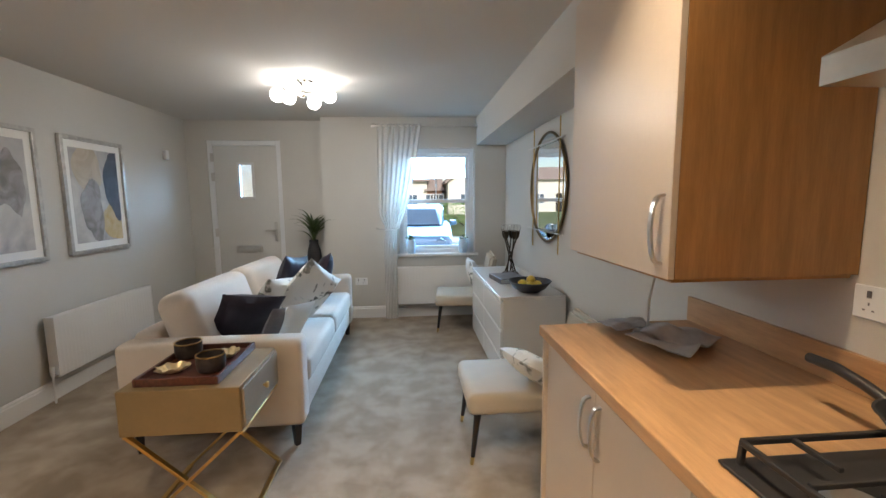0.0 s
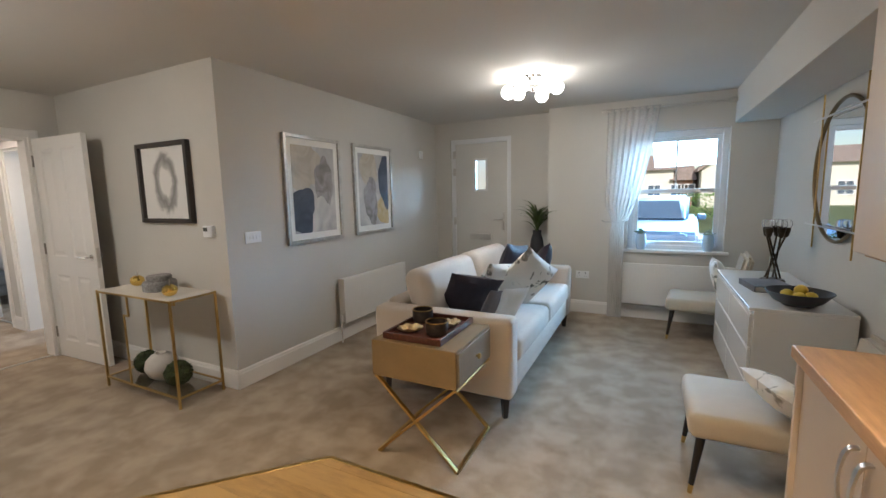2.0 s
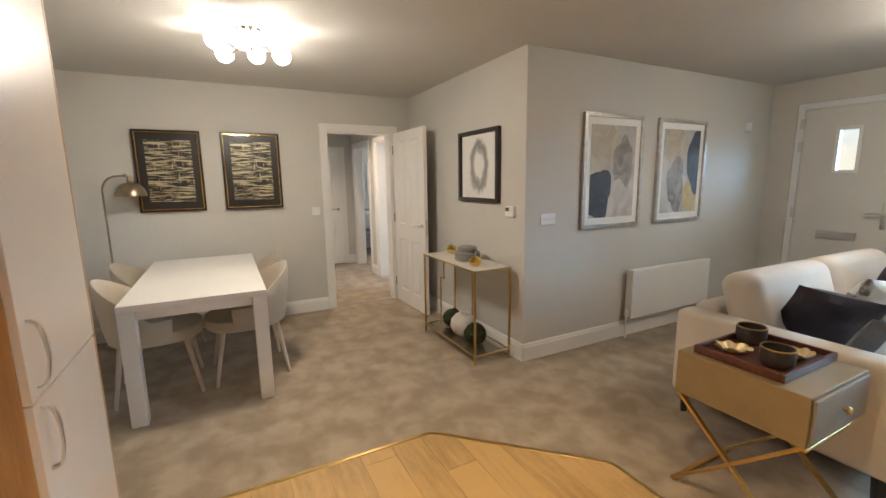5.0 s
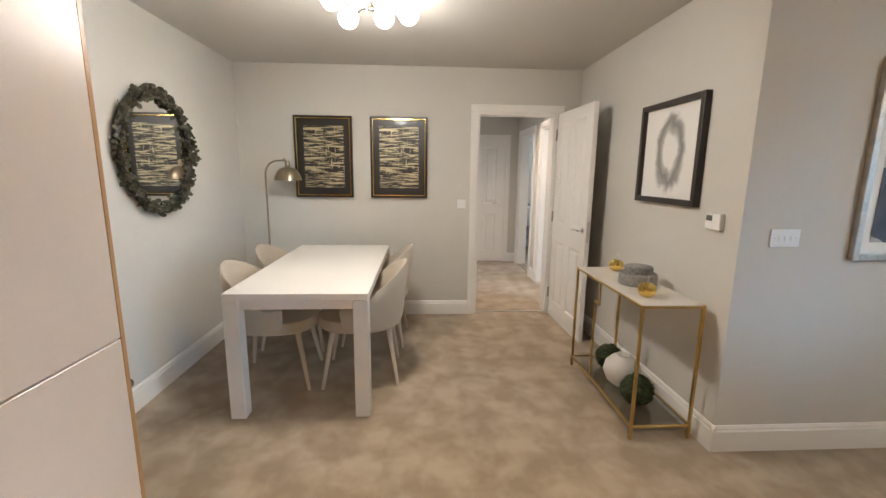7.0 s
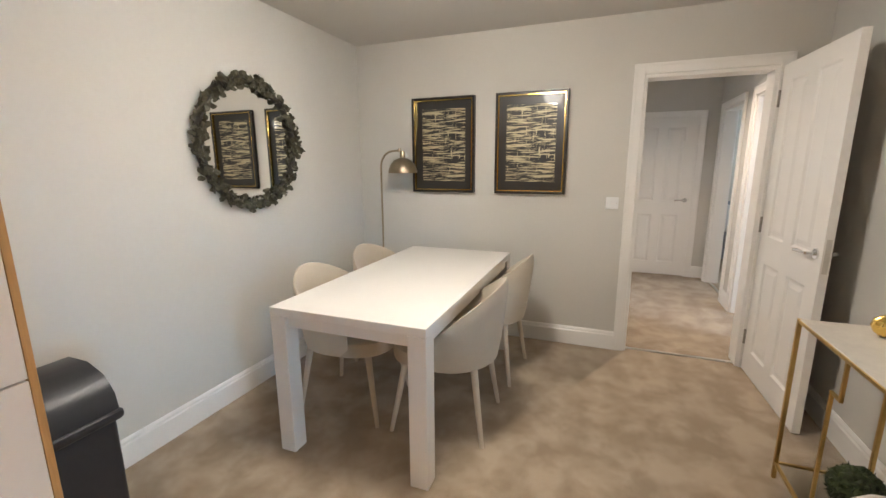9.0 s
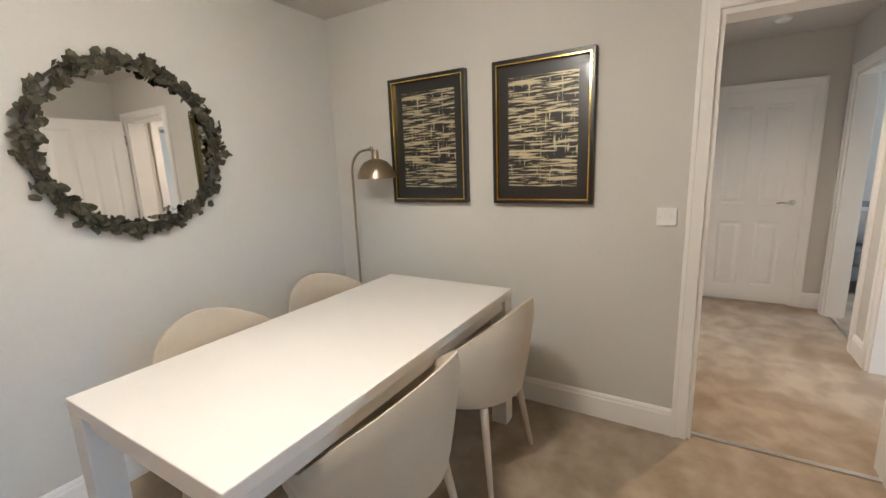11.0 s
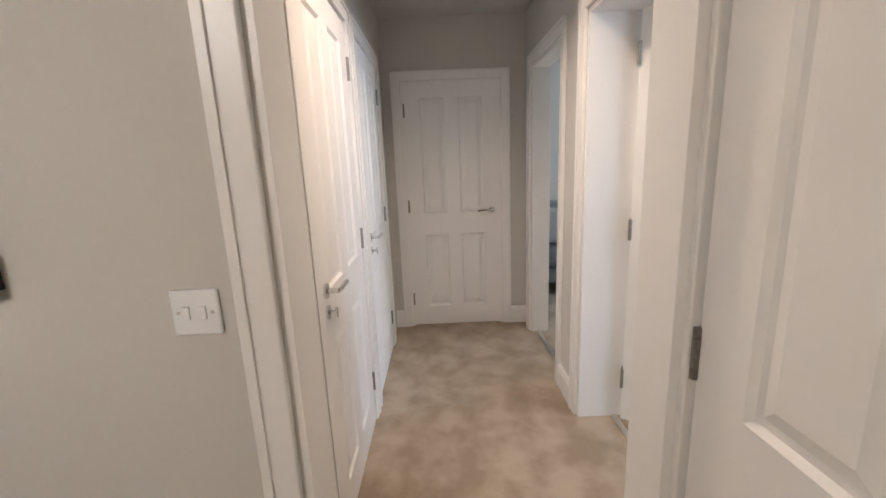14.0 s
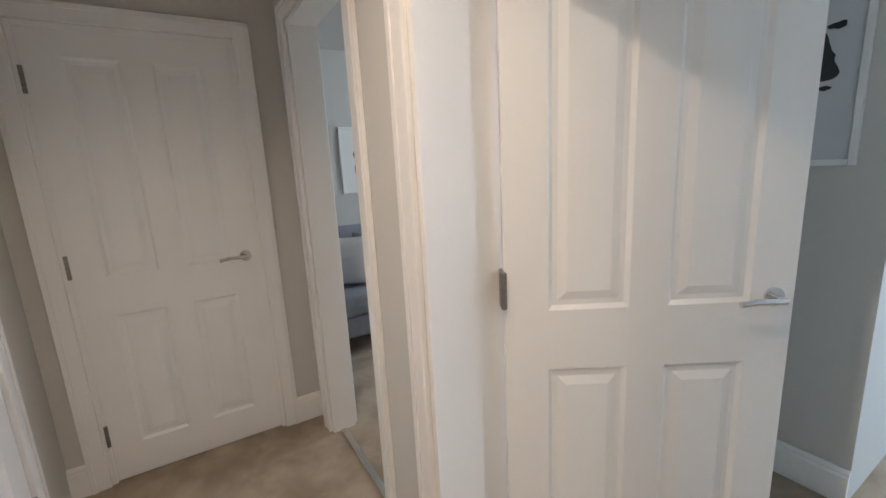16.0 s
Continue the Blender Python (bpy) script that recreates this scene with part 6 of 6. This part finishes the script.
b.prism([(-0.58, 0.0), (0.58, 0.0), (0.50, 0.64), (-0.50, 0.64)], -0.004, 0.010, pose(0, -1.085, 1.005) @ pose(0, 0, 0, 34.5, 0, 0))
b.done("windscreen", M_CARGLASS, car)
for s in (-1, 1):
    b = Build()
    b.prism([(-0.75, 1.02), (-0.35, 1.38), (0.95, 1.40), (1.3, 1.02)], s * 0.684 - 0.004, s * 0.684 + 0.004, SIDE)
    b.done("side_window", M_CARGLASS, car)
    b = Build()
    b.ball((s * 0.60, -1.96, 0.70), 0.12, 14, 0.7)
    b.done("headlamp", M_GLASS, car, True)
    b = Build()
    b.box(s * 0.86 - 0.02, s * 0.98 + 0.02, -0.85, -0.72, 0.98, 1.10, 0.03, 2)
    b.done("wing_mirror", M_CAR, car, True)
    for wy in (-1.3, 1.25):
        b = Build()
        b.lathe([(0.14, -0.09), (0.29, -0.10), (0.31, -0.06), (0.31, 0.06), (0.29, 0.10), (0.14, 0.09)], 28, pose(s * 0.80, wy, 0.31, 0, 90, 0))
        wheel = b.done("tyre", M_TYRE, car, True)
        b = Build()
        b.lathe([(0, -0.07), (0.19, -0.08), (0.2, 0.0), (0.19, 0.08), (0, 0.07)], 20, pose(s * 0.80, wy, 0.31, 0, 90, 0))
        b.done("rim", M_STEEL, car, True)
b = Build()
b.box(-0.5, 0.5, -2.06, -2.02, 0.42, 0.60, 0.01)
b.done("grille", M_BLACK, car)


def brick_mat(name, c, mortar):
    m = mat(name, c, 0.9, vary=0.15, scale=4)
    nt = m.node_tree
    br = nt.nodes.new("ShaderNodeTexBrick")
    br.inputs["Color1"].default_value, br.inputs["Color2"].default_value, br.inputs["Mortar"].default_value = (*c, 1), (*[v * 0.8 for v in c], 1), (*mortar, 1)
    br.inputs["Scale"].default_value = 4.4
    mp = nt.nodes.new("ShaderNodeMapping")
    mp.inputs["Rotation"].default_value = (radians(90), 0, 0)
    co = nt.nodes.new("ShaderNodeTexCoord")
    nt.links.new(co.outputs["Object"], mp.inputs[0])
    nt.links.new(mp.outputs[0], br.inputs["Vector"])
    nt.links.new(br.outputs[0], nt.nodes["Principled BSDF"].inputs["Base Color"])
    return m


M_BRICK = brick_mat("red_brick", (0.36, 0.17, 0.11), (0.4, 0.37, 0.33))
M_RENDER = mat("cream_render", (0.68, 0.64, 0.56), 0.9, vary=0.06, scale=1.5)
M_TILE = mat("brown_roof_tile", (0.28, 0.22, 0.19), 0.85, vary=0.3, scale=3, fine=20)


def house(label, x, y, w, d, h, wall, gable_front):
    root = thing("house", label, "house", pose(x, y, -0.2), "houses across the street")
    b = Build()
    b.box(-w / 2, w / 2, 0, d, 0, h)
    if gable_front:
        b.prism([(-w / 2, h), (w / 2, h), (0, h + w * 0.36)], -d, 0.0, Matrix(((1, 0, 0, 0), (0, 0, -1, 0), (0, 1, 0, 0), (0, 0, 0, 1))))
    b.done("wall", wall, root)
    b = Build()
    if gable_front:
        e, rise = w / 2 + 0.35, (w / 2 + 0.35) * 0.72
        for s in (-1, 1):
            b.prism([(s * e, h - 0.25), (0, h - 0.25 + rise), (0, h + 0.0 + rise), (s * e, h + 0.0)], -d - 0.3, 0.35, Matrix(((1, 0, 0, 0), (0, 0, -1, 0), (0, 1, 0, 0), (0, 0, 0, 1))))
    else:
        b.prism([(-0.4, h - 0.1), (d / 2, h + d * 0.2), (d + 0.4, h - 0.1)], -w / 2 - 0.3, w / 2 + 0.3, SIDE)
    b.done("roof", M_TILE, root)
    for wx in (-w * 0.27, w * 0.27):
        for wz in (0.9, 3.4):
            if wz + 1.2 > h:
                continue
            b = Build()
            for x0, x1, z0, z1 in ((-0.6, -0.52, 0, 1.25), (0.52, 0.6, 0, 1.25), (-0.52, 0.52, 0, 0.08), (-0.52, 0.52, 1.17, 1.25), (-0.03, 0.03, 0.08, 1.17)):
                b.box(wx + x0, wx + x1, -0.06, 0.02, wz + z0, wz + z1)
            win = b.done("window", M_UPVC, root)
            b = Build()
            b.box(wx - 0.52, wx + 0.52, -0.02, -0.012, wz + 0.08, wz + 1.17)
            b.done("pane", M_CARGLASS, win)
    b = Build()
    b.box(-0.48, 0.48, -0.05, 0.02, 0.0, 2.1, 0.01)
    b.done("door", M_DARKWOOD, root)
    return root


house("cream rendered house with brown tiled roof", -1.4, 46.0, 7.0, 8.0, 3.6, M_RENDER, False)
house("small red brick house with brown tiled roof", 2.9, 46.0, 1.6, 8.0, 2.6, M_BRICK, False)
house("cream rendered gabled house across the street", 8.2, 44.0, 8.0, 9.0, 3.4, M_RENDER, True)
house("cream rendered house beyond the entrance", -15.0, 48.0, 9.0, 8.0, 3.8, M_RENDER, False)
house("cream rendered house further along the street", -27.0, 46.0, 9.0, 8.0, 3.8, M_RENDER, True)


def bush(label, x, y, w, h, n, seed):
    root = thing("bush", label, "shrub", pose(x, y, -0.2), "street shrubs")
    r2 = random.Random(seed)
    b = Build()
    for k in range(5):
        a = k * 1.3
        b.rod((0.05 * math.cos(a), 0.05 * math.sin(a), 0), (0.3 * w * math.cos(a), 0.3 * w * math.sin(a), h * 0.7), 0.025, 0.008, 6)
    b.done("stems", M_DARKWOOD, root, kind="stuff")
    t = bmesh.new()
    for k in range(n):
        d = Vector((r2.gauss(0, 1), r2.gauss(0, 1), r2.gauss(0, 1))).normalized() * r2.uniform(0.5, 1.0) ** 0.5
        lump = 1 + 0.35 * noise.noise(d * 2.1 + Vector((seed, 0, 0)))
        c = Vector((d.x * w / 2 * lump, d.y * w / 2 * lump, h * 0.55 + d.z * h * 0.45 * lump))
        u = Vector((r2.gauss(0, 1), r2.gauss(0, 1), r2.gauss(0, 1))).normalized()
        v = u.orthogonal().normalized()
        s = r2.uniform(0.03, 0.06)
        t.faces.new([t.verts.new(c + p) for p in (u * s, v * s * 0.55, -u * s, -v * s * 0.55)])
    Build().add(t).done("leaves", M_BUSH, root, kind="stuff")


M_BUSH = mat("shrub_leaf", (0.11, 0.20, 0.05), 0.6, vary=0.45, scale=6)
bush("leafy green shrub beside the parked car", 2.05, 9.0, 1.5, 1.55, 2600, 3)
bush("leafy green shrub by the entrance path", -4.2, 10.0, 2.2, 1.6, 2400, 31)
bush("leafy green shrub by the entrance path", -7.0, 12.0, 2.6, 1.8, 2400, 37)
bush("leafy green shrub by the footpath", 3.6, 9.6, 1.8, 1.8, 2400, 8)
bush("leafy green shrub across the street", 3.4, 24.6, 5.0, 1.5, 2600, 14)
bush("leafy green shrub across the street", -1.0, 24.8, 3.6, 1.1, 2000, 21)

# ---- kitchen floor: oak-effect planks, corner cut, brass edge ----
kf = Build()
poly = [(-1.945, -1.0), (-1.945, 1.175), (-1.27, 1.865), (0.76, 1.865), (0.76, -1.0)]
kf.prism(poly, 0.0005, 0.003)
kfloor = setting("floor_kitchen", kf, M_DARKWOOD, "oak-effect plank floor in the kitchen corner", "floor")
PW, PL = 0.175, 1.05
row = 0
y = -1.0
while y < 1.865:
    x = -1.945 - (row * 0.41) % PL
    while x < 0.76:
        x0, x1, y0, y1 = max(x, -1.945), min(x + PL, 0.76), y, min(y + PW, 1.865)
        if x1 - x0 > 0.03 and y1 - y0 > 0.02:
            t = bmesh.new()
            bmesh.ops.create_cube(t, size=1, matrix=Matrix.Translation(((x0 + x1) / 2, (y0 + y1) / 2, 0.0055)) @ Matrix.Diagonal((x1 - x0 - 0.0016, y1 - y0 - 0.0016, 0.005, 1)))
            res = bmesh.ops.bisect_plane(t, geom=t.verts[:] + t.edges[:] + t.faces[:], plane_co=(-1.945, 1.175, 0), plane_no=(-0.69, 0.675, 0), clear_outer=True)
            cut = [e for e in res["geom_cut"] if isinstance(e, bmesh.types.BMEdge)]
            if cut:
                bmesh.ops.holes_fill(t, edges=cut)
            if len(t.faces) > 3:
                Build().add(t).done("plank", M_OAKFLOOR, kfloor)
            else:
                t.free()
        x += PL
    y += PW
    row += 1
b = Build()
ed = [(-1.945, -0.25), (-1.945, 1.175), (-1.27, 1.865), (0.69, 1.865)]
for p, q in zip(ed, ed[1:]):
    b.bar((*p, 0.006), (*q, 0.006), 0.024, 0.009)
setting("trim_floor_edge", b, M_BRASS, "slim brass strip edging the plank floor", "trim")
